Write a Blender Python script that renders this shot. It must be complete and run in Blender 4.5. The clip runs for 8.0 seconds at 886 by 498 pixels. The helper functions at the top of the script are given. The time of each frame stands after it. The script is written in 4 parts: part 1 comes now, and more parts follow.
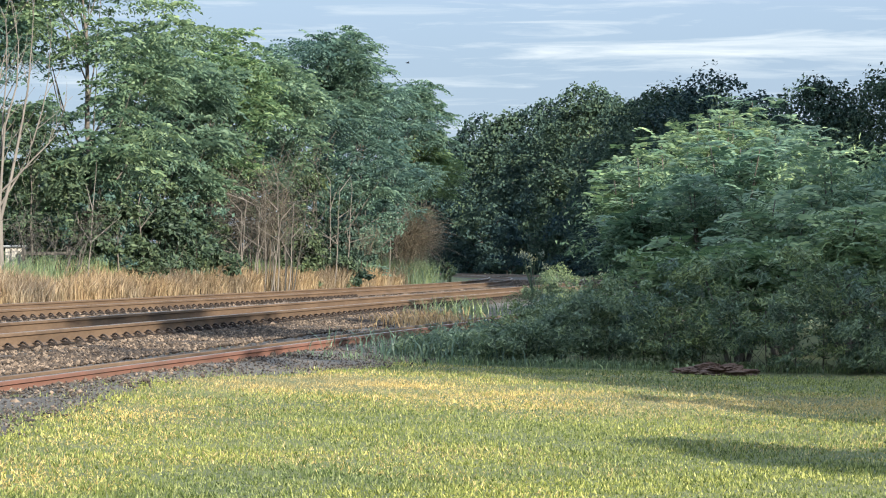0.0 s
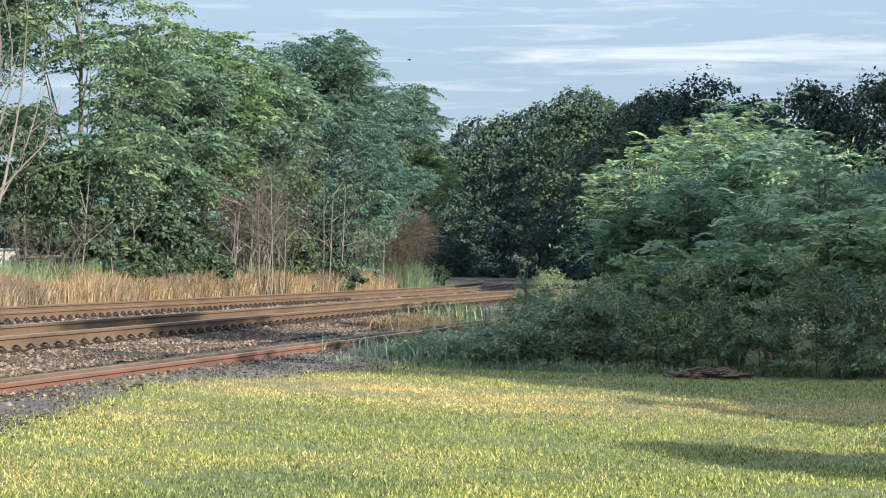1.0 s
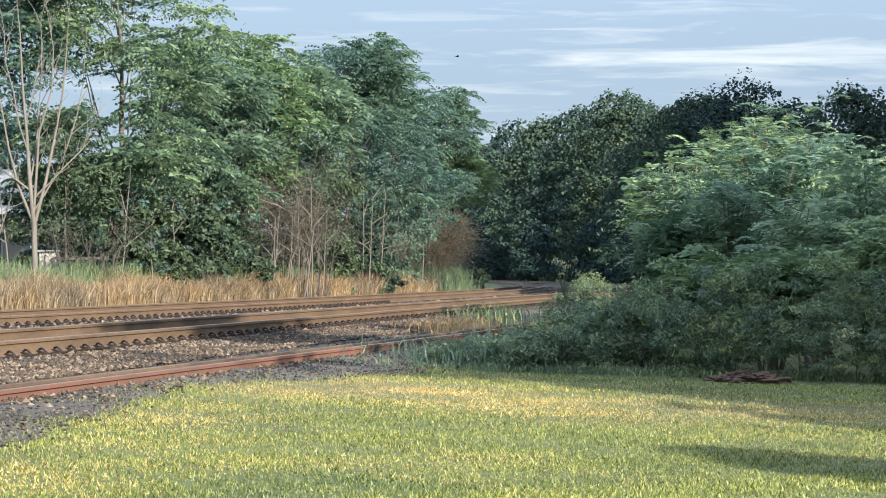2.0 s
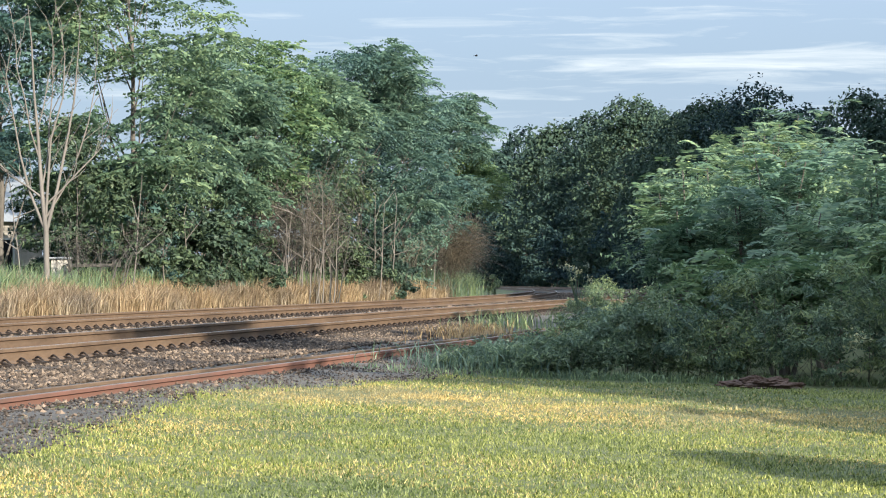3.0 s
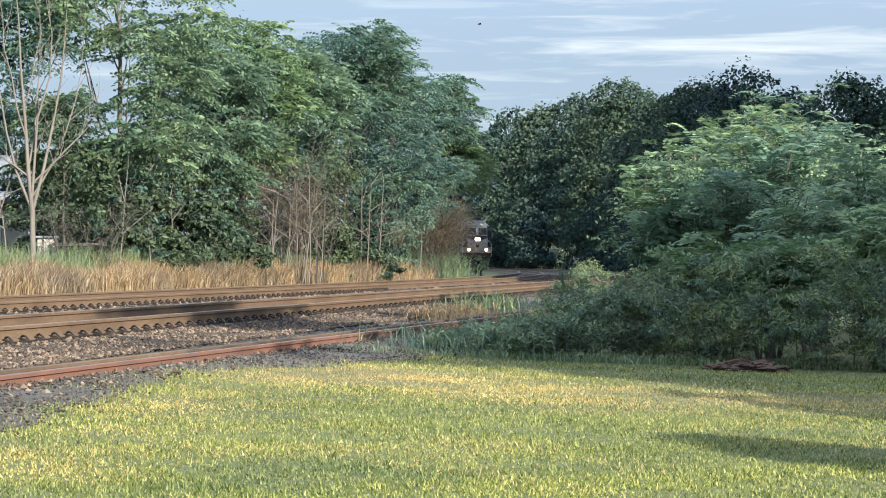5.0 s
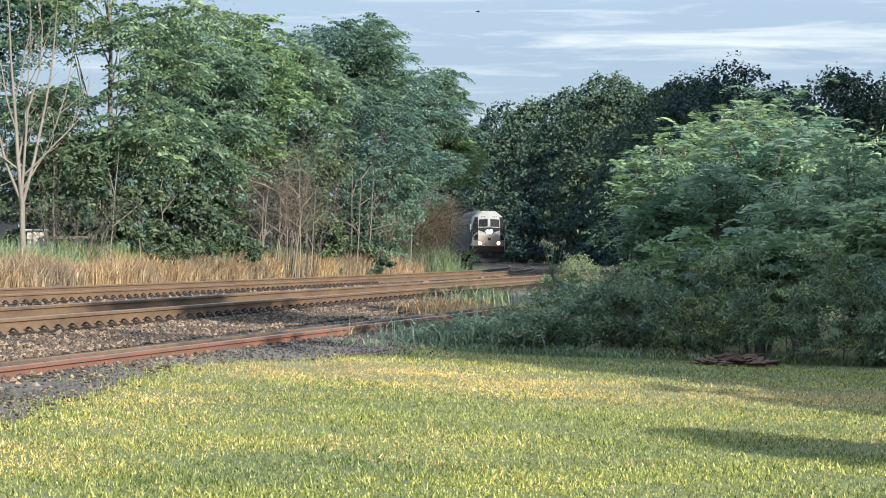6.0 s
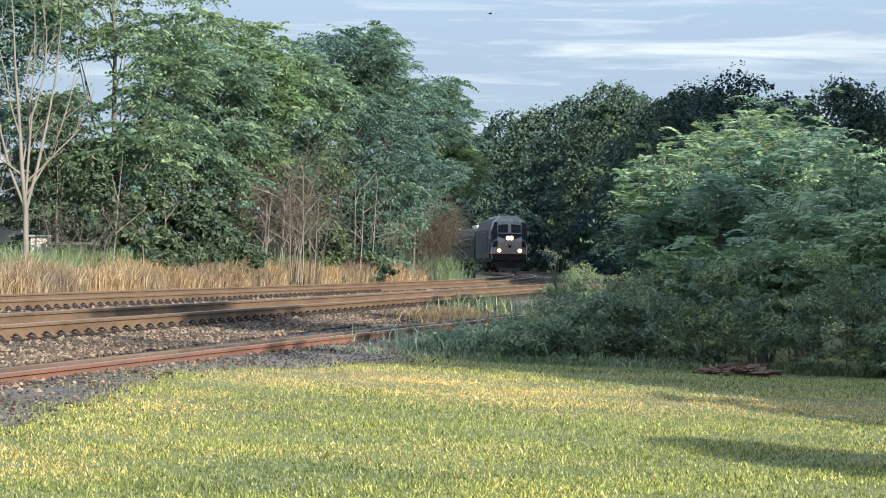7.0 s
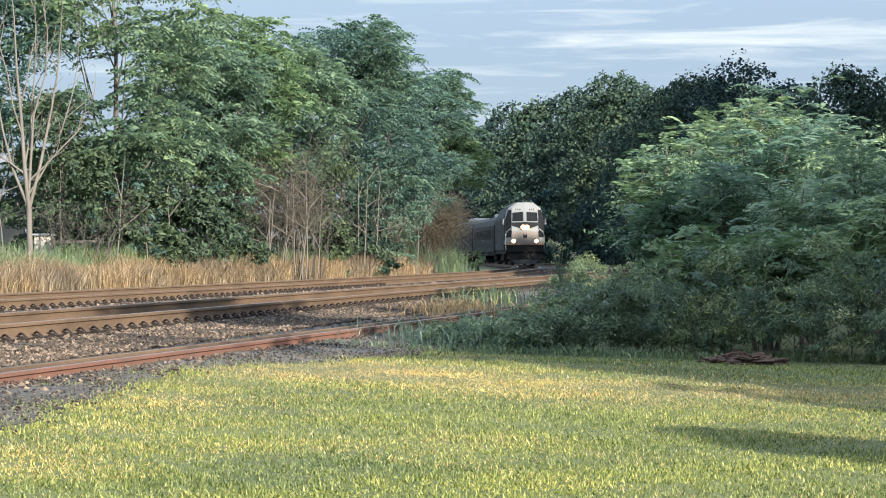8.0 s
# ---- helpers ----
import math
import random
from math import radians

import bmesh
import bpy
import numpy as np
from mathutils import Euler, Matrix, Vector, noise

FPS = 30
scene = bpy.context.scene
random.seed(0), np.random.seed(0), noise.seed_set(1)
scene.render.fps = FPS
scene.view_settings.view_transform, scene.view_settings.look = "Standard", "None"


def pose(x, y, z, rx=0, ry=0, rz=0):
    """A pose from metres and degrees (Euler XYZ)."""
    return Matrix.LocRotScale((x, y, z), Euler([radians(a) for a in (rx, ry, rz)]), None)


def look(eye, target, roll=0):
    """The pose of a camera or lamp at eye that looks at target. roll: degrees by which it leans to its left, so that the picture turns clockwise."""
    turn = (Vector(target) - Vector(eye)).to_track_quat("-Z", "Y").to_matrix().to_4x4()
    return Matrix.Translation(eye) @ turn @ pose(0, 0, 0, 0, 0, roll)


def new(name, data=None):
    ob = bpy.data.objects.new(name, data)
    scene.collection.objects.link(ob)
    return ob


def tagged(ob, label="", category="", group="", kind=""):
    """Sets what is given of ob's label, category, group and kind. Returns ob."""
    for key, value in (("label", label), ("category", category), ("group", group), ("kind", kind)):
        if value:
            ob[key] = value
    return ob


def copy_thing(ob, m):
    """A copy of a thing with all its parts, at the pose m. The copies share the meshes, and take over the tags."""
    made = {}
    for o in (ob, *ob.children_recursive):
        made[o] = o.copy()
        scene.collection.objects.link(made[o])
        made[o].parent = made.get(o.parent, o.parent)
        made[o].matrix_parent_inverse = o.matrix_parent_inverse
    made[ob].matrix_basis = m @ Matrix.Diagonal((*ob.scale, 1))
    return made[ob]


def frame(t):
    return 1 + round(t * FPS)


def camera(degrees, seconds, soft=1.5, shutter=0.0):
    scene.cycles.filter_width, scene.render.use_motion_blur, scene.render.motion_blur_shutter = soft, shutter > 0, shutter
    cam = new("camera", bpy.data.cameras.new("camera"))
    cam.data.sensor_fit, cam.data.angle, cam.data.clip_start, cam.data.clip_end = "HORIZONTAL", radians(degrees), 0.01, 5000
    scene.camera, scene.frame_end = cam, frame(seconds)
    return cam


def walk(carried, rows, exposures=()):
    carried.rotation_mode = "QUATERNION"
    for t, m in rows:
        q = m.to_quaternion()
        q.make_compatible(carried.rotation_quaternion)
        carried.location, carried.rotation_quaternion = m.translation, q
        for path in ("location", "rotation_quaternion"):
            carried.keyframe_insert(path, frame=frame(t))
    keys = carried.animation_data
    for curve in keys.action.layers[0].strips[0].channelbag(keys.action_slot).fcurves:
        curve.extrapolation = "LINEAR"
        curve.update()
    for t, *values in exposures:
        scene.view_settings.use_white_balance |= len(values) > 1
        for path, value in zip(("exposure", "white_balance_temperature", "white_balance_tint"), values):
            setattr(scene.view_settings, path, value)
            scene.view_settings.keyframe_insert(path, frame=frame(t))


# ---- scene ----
cam = camera(20.0, 8.0, soft=1.05)
EYE = (0.0, 0.0, 1.5)


def aim(yaw, pitch, roll):
    """The camera's pose: degrees to the left, up, and clockwise."""
    a, b = radians(yaw), radians(pitch)
    way = Vector((-math.sin(a) * math.cos(b), math.cos(a) * math.cos(b), math.sin(b)))
    return look(EYE, Vector(EYE) + 10 * way, roll)


walk(cam, [(t, aim(yaw, pitch, roll)) for t, yaw, pitch, roll in (
    (0.0, -1.076, 0.392, -0.207), (0.5, -1.261, 0.426, -0.267), (1.0, -1.222, 0.474, -0.139), (1.5, -0.606, 0.485, 0.171),
    (3.0, -0.058, 0.679, -0.107), (3.5, 0.000, 0.477, 0.018), (4.0, -0.077, 0.412, 0.150), (4.5, -0.222, 0.329, 0.203),
    (6.0, -0.592, 0.117, 0.366), (6.5, -0.563, 0.045, 0.571), (7.0, -0.519, 0.303, 0.683), (7.5, -0.484, 0.444, 0.322),
    (8.0, -0.433, 0.137, -0.150))])

# ---- sky and sun ----
SUN_WAY = Vector((0.52, -0.85, 0.36)).normalized()
scene.view_settings.exposure = 1.3


def sky():
    world = bpy.data.worlds.new("sky")
    scene.world = world
    world.use_nodes = True
    nt = world.node_tree
    bg = nt.nodes["Background"]
    air = nt.nodes.new("ShaderNodeTexSky")
    air.sky_type, air.sun_disc = "NISHITA", False
    air.sun_elevation = math.asin(SUN_WAY.z)
    air.sun_rotation = math.atan2(SUN_WAY.x, SUN_WAY.y)
    air.dust_density, air.ozone_density = 1.5, 3.0
    # thin high cloud: long streaks over a pale haze
    coord = nt.nodes.new("ShaderNodeTexCoord")
    sep = nt.nodes.new("ShaderNodeSeparateXYZ")
    nt.links.new(coord.outputs["Generated"], sep.inputs[0])
    mapping = nt.nodes.new("ShaderNodeMapping")
    mapping.inputs["Scale"].default_value = (8, 8, 110)
    mapping.inputs["Location"].default_value = (0.3, 0, -0.4)
    nt.links.new(coord.outputs["Generated"], mapping.inputs[0])
    streak = nt.nodes.new("ShaderNodeTexNoise")
    streak.inputs["Scale"].default_value, streak.inputs["Detail"].default_value, streak.inputs["Roughness"].default_value = 1.7, 9, 0.62
    streak.inputs["Distortion"].default_value = 0.6
    nt.links.new(mapping.outputs[0], streak.inputs[0])

    def calc(op, a, b=None, clamp=False):
        m = nt.nodes.new("ShaderNodeMath")
        m.operation, m.use_clamp = op, clamp
        for k, val in enumerate((a, b)):
            if val is None:
                continue
            if isinstance(val, (int, float)):
                m.inputs[k].default_value = val
            else:
                nt.links.new(val, m.inputs[k])
        return m.outputs[0]
    # the bank lies low over the horizon: thickest at 4.9 degrees up, thinning to both sides
    up = calc("DIVIDE", calc("SUBTRACT", sep.outputs[2], 0.0845), 0.0048)
    bank = calc("POWER", 2.718, calc("MULTIPLY", calc("MULTIPLY", up, up), -1.0))
    reach = calc("MULTIPLY", calc("SUBTRACT", sep.outputs[0], 0.012), 22.0, True)
    lift = calc("ADD", streak.outputs[0], calc("MULTIPLY", calc("MULTIPLY", bank, reach), 0.22))
    ramp = nt.nodes.new("ShaderNodeValToRGB")
    ramp.color_ramp.elements[0].position, ramp.color_ramp.elements[1].position = 0.53, 0.88
    nt.links.new(lift, ramp.inputs[0])
    haze = nt.nodes.new("ShaderNodeMix")
    haze.data_type = "RGBA"
    haze.inputs["Factor"].default_value = 0.80
    haze.inputs["B"].default_value = (3.1, 3.9, 5.0, 1)
    nt.links.new(air.outputs[0], haze.inputs["A"])
    # the unseen upper sky is set brighter, added to fill the shade
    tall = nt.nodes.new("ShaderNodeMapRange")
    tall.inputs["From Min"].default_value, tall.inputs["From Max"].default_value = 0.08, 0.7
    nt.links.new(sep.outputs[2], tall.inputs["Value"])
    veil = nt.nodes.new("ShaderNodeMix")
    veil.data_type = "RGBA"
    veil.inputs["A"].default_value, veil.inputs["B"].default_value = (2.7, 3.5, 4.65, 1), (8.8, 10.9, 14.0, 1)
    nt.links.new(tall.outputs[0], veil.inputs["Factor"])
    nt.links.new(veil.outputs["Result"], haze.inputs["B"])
    cloud = nt.nodes.new("ShaderNodeMix")
    cloud.data_type = "RGBA"
    cloud.inputs["B"].default_value = (5.5, 6.1, 6.5, 1)
    nt.links.new(ramp.outputs[0], cloud.inputs["Factor"])
    nt.links.new(haze.outputs["Result"], cloud.inputs["A"])
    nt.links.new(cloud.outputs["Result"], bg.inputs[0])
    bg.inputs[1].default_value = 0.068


sky()
sun = new("sun", bpy.data.lights.new("sun", "SUN"))
sun.data.energy, sun.data.angle, sun.data.color = 4.8, radians(0.6), (1.0, 0.93, 0.80)
sun.matrix_world = look((0, 0, 60), Vector((0, 0, 60)) - SUN_WAY)


# ---- materials ----
def shader(name, rough=0.8, metal=0.0):
    m = bpy.data.materials.new(name)
    m.use_nodes = True
    b = m.node_tree.nodes["Principled BSDF"]
    b.inputs["Roughness"].default_value, b.inputs["Metallic"].default_value = rough, metal
    return m, m.node_tree, b


def ramp_of(nt, stops):
    r = nt.nodes.new("ShaderNodeValToRGB")
    e = r.color_ramp.elements
    while len(e) < len(stops):
        e.new(0.5)
    for k, (p, c) in enumerate(stops):
        e[k].position, e[k].color = p, (*c, 1)
    return r


def noise_of(nt, scale, detail=4, coord="Object", stretch=None):
    tc = nt.nodes.new("ShaderNodeTexCoord")
    n = nt.nodes.new("ShaderNodeTexNoise")
    n.inputs["Scale"].default_value, n.inputs["Detail"].default_value = scale, detail
    if stretch:
        mp = nt.nodes.new("ShaderNodeMapping")
        mp.inputs["Scale"].default_value = stretch
        nt.links.new(tc.outputs[coord], mp.inputs[0])
        nt.links.new(mp.outputs[0], n.inputs[0])
    else:
        nt.links.new(tc.outputs[coord], n.inputs[0])
    return n


def mixed(nt, a, b, fac, how="MIX"):
    m = nt.nodes.new("ShaderNodeMix")
    m.data_type, m.blend_type = "RGBA", how
    for sock, val in (("A", a), ("B", b), ("Factor", fac)):
        if isinstance(val, (int, float)):
            m.inputs[sock].default_value = val
        elif isinstance(val, tuple):
            m.inputs[sock].default_value = (*val, 1)
        else:
            nt.links.new(val, m.inputs[sock])
    return m.outputs["Result"]


def bumped(nt, b, src, strength, dist=0.02):
    n = nt.nodes.new("ShaderNodeBump")
    n.inputs["Strength"].default_value, n.inputs["Distance"].default_value = strength, dist
    nt.links.new(src, n.inputs["Height"])
    nt.links.new(n.outputs[0], b.inputs["Normal"])


def grainy(name, dark, light, big=1.5, fine=25.0, rough=0.8, metal=0.0, bump=0.3, stretch=None, gloss=0.5):
    """Two scales of variation between two colours, with relief."""
    m, nt, b = shader(name, rough, metal)
    b.inputs["Specular IOR Level"].default_value = gloss
    mid = tuple((x + y) / 2 for x, y in zip(dark, light))
    n1, n2 = noise_of(nt, big, 3, stretch=stretch), noise_of(nt, fine, 5, stretch=stretch)
    r1 = ramp_of(nt, ((0.3, dark), (0.7, light)))
    r2 = ramp_of(nt, ((0.25, dark), (0.5, mid), (0.8, light)))
    nt.links.new(n1.outputs[0], r1.inputs[0])
    nt.links.new(n2.outputs[0], r2.inputs[0])
    nt.links.new(mixed(nt, r1.outputs[0], r2.outputs[0], 0.5), b.inputs["Base Color"])
    if bump:
        bumped(nt, b, n2.outputs[0], bump)
    return m


def leafy(name, dark, mid, light, through_it=0.35, rough=0.5, patch=None, patch_scale=0.25, patch_from=0.5, gloss=0.3, hue=True):
    """Leaves and blades: each one its own tone, in broad drifts; light comes through."""
    m, nt, b = shader(name, rough)
    geo = nt.nodes.new("ShaderNodeNewGeometry")
    r = ramp_of(nt, ((0.0, dark), (0.55, mid), (1.0, light)))
    nt.links.new(geo.outputs["Random Per Island"], r.inputs[0])
    n = noise_of(nt, patch_scale, 3)
    soft = ramp_of(nt, ((0.3, (0.62, 0.68, 0.75)), (0.7, (1.25, 1.15, 0.9))) if hue else ((0.3, (0.7, 0.7, 0.7)), (0.7, (1.15, 1.12, 1.10))))
    nt.links.new(n.outputs[0], soft.inputs[0])
    col = mixed(nt, r.outputs[0], soft.outputs[0], 1.0, "MULTIPLY")
    info = nt.nodes.new("ShaderNodeObjectInfo")
    tone = ramp_of(nt, ((0.0, (0.95, 0.95, 0.95)), (1.0, (1.05, 1.03, 1.0)))) if not hue else ramp_of(nt, ((0.0, (0.66, 0.76, 0.86)), (1.0, (1.34, 1.22, 0.86))))
    nt.links.new(info.outputs["Random"], tone.inputs[0])
    col = mixed(nt, col, tone.outputs[0], 1.0, "MULTIPLY")
    if patch:
        n2 = noise_of(nt, patch_scale * 2.3, 4)
        f = ramp_of(nt, ((patch_from, (0, 0, 0)), (patch_from + 0.12, (1, 1, 1))))
        nt.links.new(n2.outputs[0], f.inputs[0])
        dry = ramp_of(nt, ((0.0, tuple(0.7 * c for c in patch)), (1.0, tuple(1.25 * c for c in patch))))
        nt.links.new(geo.outputs["Random Per Island"], dry.inputs[0])
        col = mixed(nt, col, dry.outputs[0], f.outputs[0])
    nt.links.new(col, b.inputs["Base Color"])
    b.inputs["Specular IOR Level"].default_value = gloss
    t = nt.nodes.new("ShaderNodeBsdfTranslucent")
    nt.links.new(col, t.inputs[0])
    mix = nt.nodes.new("ShaderNodeMixShader")
    mix.inputs[0].default_value = through_it
    nt.links.new(b.outputs[0], mix.inputs[1])
    nt.links.new(t.outputs[0], mix.inputs[2])
    nt.links.new(mix.outputs[0], nt.nodes["Material Output"].inputs[0])
    return m


def plain(name, col, rough=0.5, metal=0.0, wear=0.25, gloss=0.5):
    return grainy(name, tuple(c * (1 - wear) for c in col), tuple(min(1, c * (1 + wear)) for c in col), 0.8, 14, rough, metal, 0.05, None, gloss)


def glow(name, col, power):
    m, nt, b = shader(name)
    b.inputs["Base Color"].default_value = (*col, 1)
    b.inputs["Emission Color"].default_value, b.inputs["Emission Strength"].default_value = (*col, 1), power
    return m


M = dict(
    soil=grainy("soil_and_turf", (0.045, 0.06, 0.02), (0.14, 0.15, 0.05), 0.35, 9, 0.95),
    cinder=grainy("cinder_bed", (0.030, 0.028, 0.026), (0.13, 0.115, 0.10), 1.2, 30, 0.95, 0, 0.8),
    lawn=leafy("lawn_blade", (0.05, 0.08, 0.026), (0.19, 0.24, 0.088), (0.44, 0.46, 0.225), 0.35, 0.5, None, 0.5),
    dry_lawn=leafy("dry_lawn_blade", (0.27, 0.21, 0.11), (0.48, 0.385, 0.21), (0.68, 0.55, 0.35), 0.3, 0.6, None, 0.6),
    straw=leafy("dry_tall_grass", (0.20, 0.136, 0.100), (0.34, 0.248, 0.182), (0.52, 0.405, 0.31), 0.35, 0.6),
    weed=leafy("roadside_weed", (0.075, 0.124, 0.090), (0.138, 0.206, 0.136), (0.26, 0.335, 0.21), 0.35, 0.5, gloss=0.6),
    leaf=leafy("tree_leaf", (0.066, 0.125, 0.110), (0.125, 0.210, 0.172), (0.21, 0.305, 0.236), 0.38, 0.5, gloss=0.4),
    # the bluish shade of the wood is put into this leaf colour
    leaf_wood_shade=leafy("shade_toned_wood_leaf", (0.030, 0.057, 0.066), (0.042, 0.077, 0.080), (0.070, 0.112, 0.098), 0.2, 0.6, gloss=0.12),
    leaf_gold=leafy("pale_sunlit_leaf", (0.072, 0.136, 0.088), (0.130, 0.220, 0.132), (0.23, 0.32, 0.19), 0.35, 0.5, gloss=0.4),
    # darker leaf: the shade below the canopy is painted into this colour
    leaf_low_shade=leafy("shade_toned_undergrowth_leaf", (0.034, 0.058, 0.044), (0.058, 0.095, 0.070), (0.11, 0.155, 0.105), 0.28, 0.55, gloss=0.3),
    frond=leafy("sumac_leaflet", (0.094, 0.167, 0.132), (0.154, 0.253, 0.189), (0.29, 0.39, 0.27), 0.38, 0.5, gloss=0.35),
    twig=leafy("dead_twig", (0.042, 0.038, 0.037), (0.078, 0.069, 0.066), (0.135, 0.120, 0.114), 0.0, 0.9),
    bark=grainy("grey_bark", (0.055, 0.048, 0.040), (0.16, 0.14, 0.12), 2.0, 20, 0.9, 0, 0.6, (1, 1, 0.25)),
    pale_bark=grainy("pale_bare_bark", (0.09, 0.080, 0.070), (0.19, 0.170, 0.150), 2.0, 18, 0.85, 0, 0.4, (1, 1, 0.3)),
    stone=leafy("ballast_stone", (0.038, 0.030, 0.025), (0.084, 0.064, 0.049), (0.24, 0.184, 0.138), 0.0, 0.9, (0.058, 0.048, 0.042), 0.35, 0.54, hue=False),
    fines=leafy("dark_cinder_stone", (0.030, 0.026, 0.024), (0.066, 0.056, 0.050), (0.17, 0.145, 0.122), 0.0, 0.9, hue=False),
    rail=grainy("brown_rail_steel", (0.074, 0.047, 0.030), (0.195, 0.127, 0.078), 1.5, 22, 0.7, 0.15, 0.25, (0.3, 0.3, 1)),
    rust=grainy("red_rusted_steel", (0.085, 0.055, 0.042), (0.22, 0.088, 0.058), 0.35, 6, 0.85, 0.05, 0.35, (0.3, 0.3, 1)),
    shine=grainy("worn_rail_top", (0.22, 0.19, 0.17), (0.42, 0.38, 0.34), 1.0, 30, 0.38, 0.9, 0.1),
    clip=plain("rusty_clip", (0.022, 0.015, 0.012), 0.7, 0.2),
    tie=grainy("weathered_tie", (0.030, 0.025, 0.021), (0.085, 0.072, 0.060), 2, 25, 0.9),
    mound=grainy("red_earth", (0.05, 0.028, 0.020), (0.13, 0.075, 0.05), 4, 40, 0.95, 0, 0.9),
    # darker than the cab silver: shade along the hood is part of this colour
    hood=plain("shade_dark_hood_paint", (0.035, 0.037, 0.04), 0.7, 0.0, gloss=0.15),
    silver=plain("silver_paint", (0.18, 0.186, 0.19), 0.55, 0.0, 0.12, gloss=0.3),
    black=plain("black_paint", (0.012, 0.013, 0.015), 0.7, gloss=0.12),
    under=plain("grimy_underframe", (0.018, 0.017, 0.016), 0.9, gloss=0.1),
    steel=plain("fluted_stainless", (0.03, 0.032, 0.034), 0.7, 0.0, 0.12, gloss=0.1),
    roofgrey=plain("grey_roof", (0.20, 0.21, 0.215), 0.6),
    white=plain("white_paint", (0.45, 0.45, 0.43), 0.6, 0, 0.08),
    cream=plain("weathered_cream_paint", (0.34, 0.31, 0.27), 0.8, 0, 0.2),
    # grey roof darkened: the shade on the train is put into this colour
    coach_roof=plain("shade_dark_coach_roof", (0.055, 0.058, 0.06), 0.75, gloss=0.15),
    orange=plain("orange_band", (0.42, 0.17, 0.06), 0.6),
    glass=plain("dark_window", (0.010, 0.011, 0.013), 0.25, gloss=0.12),
    tint=plain("tinted_coach_window", (0.014, 0.015, 0.017), 0.75, gloss=0.06),
    head=glow("headlight_glow", (1.0, 0.88, 0.66), 12.0),
    # warm bloom around the lamps, imitated by a dim glowing disc
    halo=glow("lamp_bloom", (1.0, 0.50, 0.20), 0.9),
    # silver nose under warm light, the tint put into the paint
    tan=plain("warm_lit_paint", (0.20, 0.165, 0.142), 0.55, 0.0, gloss=0.3),
    ditch=glow("ditch_light_glow", (1.0, 0.84, 0.58), 22.0),
    seed=leafy("pale_seed_head", (0.25, 0.27, 0.20), (0.42, 0.44, 0.34), (0.6, 0.6, 0.5), 0.3),
    wood=grainy("weathered_wood", (0.045, 0.040, 0.034), (0.11, 0.10, 0.085), 3, 30, 0.9),
)
rng = np.random.default_rng(7)


# ---- mesh helpers ----
def mesh_of(name, verts, faces, mat, smooth=False):
    """A mesh from arrays: verts n x 3, faces all triangles or all quads."""
    verts, faces = np.asarray(verts, np.float32), np.asarray(faces, np.int32)
    me = bpy.data.meshes.new(name)
    k = faces.shape[1]
    me.vertices.add(len(verts))
    me.vertices.foreach_set("co", verts.ravel())
    me.loops.add(faces.size)
    me.loops.foreach_set("vertex_index", faces.ravel())
    me.polygons.add(len(faces))
    me.polygons.foreach_set("loop_start", np.arange(0, faces.size, k, dtype=np.int32))
    me.update(calc_edges=True)
    me.polygons.foreach_set("use_smooth", np.full(len(faces), smooth))
    for one in mat if isinstance(mat, (list, tuple)) else (mat,):
        me.materials.append(one)
    return me


def under(ob, parent):
    ob.parent = parent
    return ob


def part(name, bm, material, parent, label=""):
    """One mesh object under a thing or a part."""
    me = bpy.data.meshes.new(name)
    bm.to_mesh(me)
    bm.free()
    me.materials.append(material)
    ob = under(new(name, me), parent)
    return tagged(ob, label) if label else ob


def thing(name, label, category, group="", kind="", m=None):
    ob = new(name)
    if m is not None:
        ob.matrix_world = m
    return tagged(ob, label, category, group, kind)


def add_box(bm, lo, hi, bevel=0.0):
    c = [(a + b) / 2 for a, b in zip(lo, hi)]
    s = [max(1e-4, b - a) for a, b in zip(lo, hi)]
    r = bmesh.ops.create_cube(bm, size=1, matrix=Matrix.Translation(c) @ Matrix.Diagonal((*s, 1)))
    if bevel:
        edges = list({e for v in r["verts"] for e in v.link_edges})
        bmesh.ops.bevel(bm, geom=edges, offset=bevel, segments=2, affect="EDGES", profile=0.6)
    return bm


def box(lo, hi, bevel=0.0):
    return add_box(bmesh.new(), lo, hi, bevel)


def add_rod(bm, a, b, r0, r1=None, sides=8):
    a, b = Vector(a), Vector(b)
    d = b - a
    m = Matrix.Translation((a + b) / 2) @ d.to_track_quat("Z", "Y").to_matrix().to_4x4()
    bmesh.ops.create_cone(bm, cap_ends=True, segments=sides, radius1=r0, radius2=r0 if r1 is None else r1, depth=d.length, matrix=m)
    return bm


def rod(a, b, r0, r1=None, sides=8):
    return add_rod(bmesh.new(), a, b, r0, r1, sides)


def tube_arrays(points, radii, sides=7):
    """A tapered tube along points: verts and quads."""
    pts = [Vector(p) for p in points]
    vs, fs = [], []
    for k, p in enumerate(pts):
        d = (pts[min(k + 1, len(pts) - 1)] - pts[max(k - 1, 0)]).normalized()
        x = d.cross(Vector((0.31, 0.17, 0.93)) if abs(d.z) < 0.9 else Vector((1, 0, 0))).normalized()
        y = d.cross(x)
        for j in range(sides):
            a = 2 * math.pi * j / sides
            vs.append(p + radii[k] * (math.cos(a) * x + math.sin(a) * y))
        if k:
            for j in range(sides):
                a0, b0 = (k - 1) * sides + j, (k - 1) * sides + (j + 1) % sides
                fs.append((a0, b0, b0 + sides, a0 + sides))
    return vs, fs


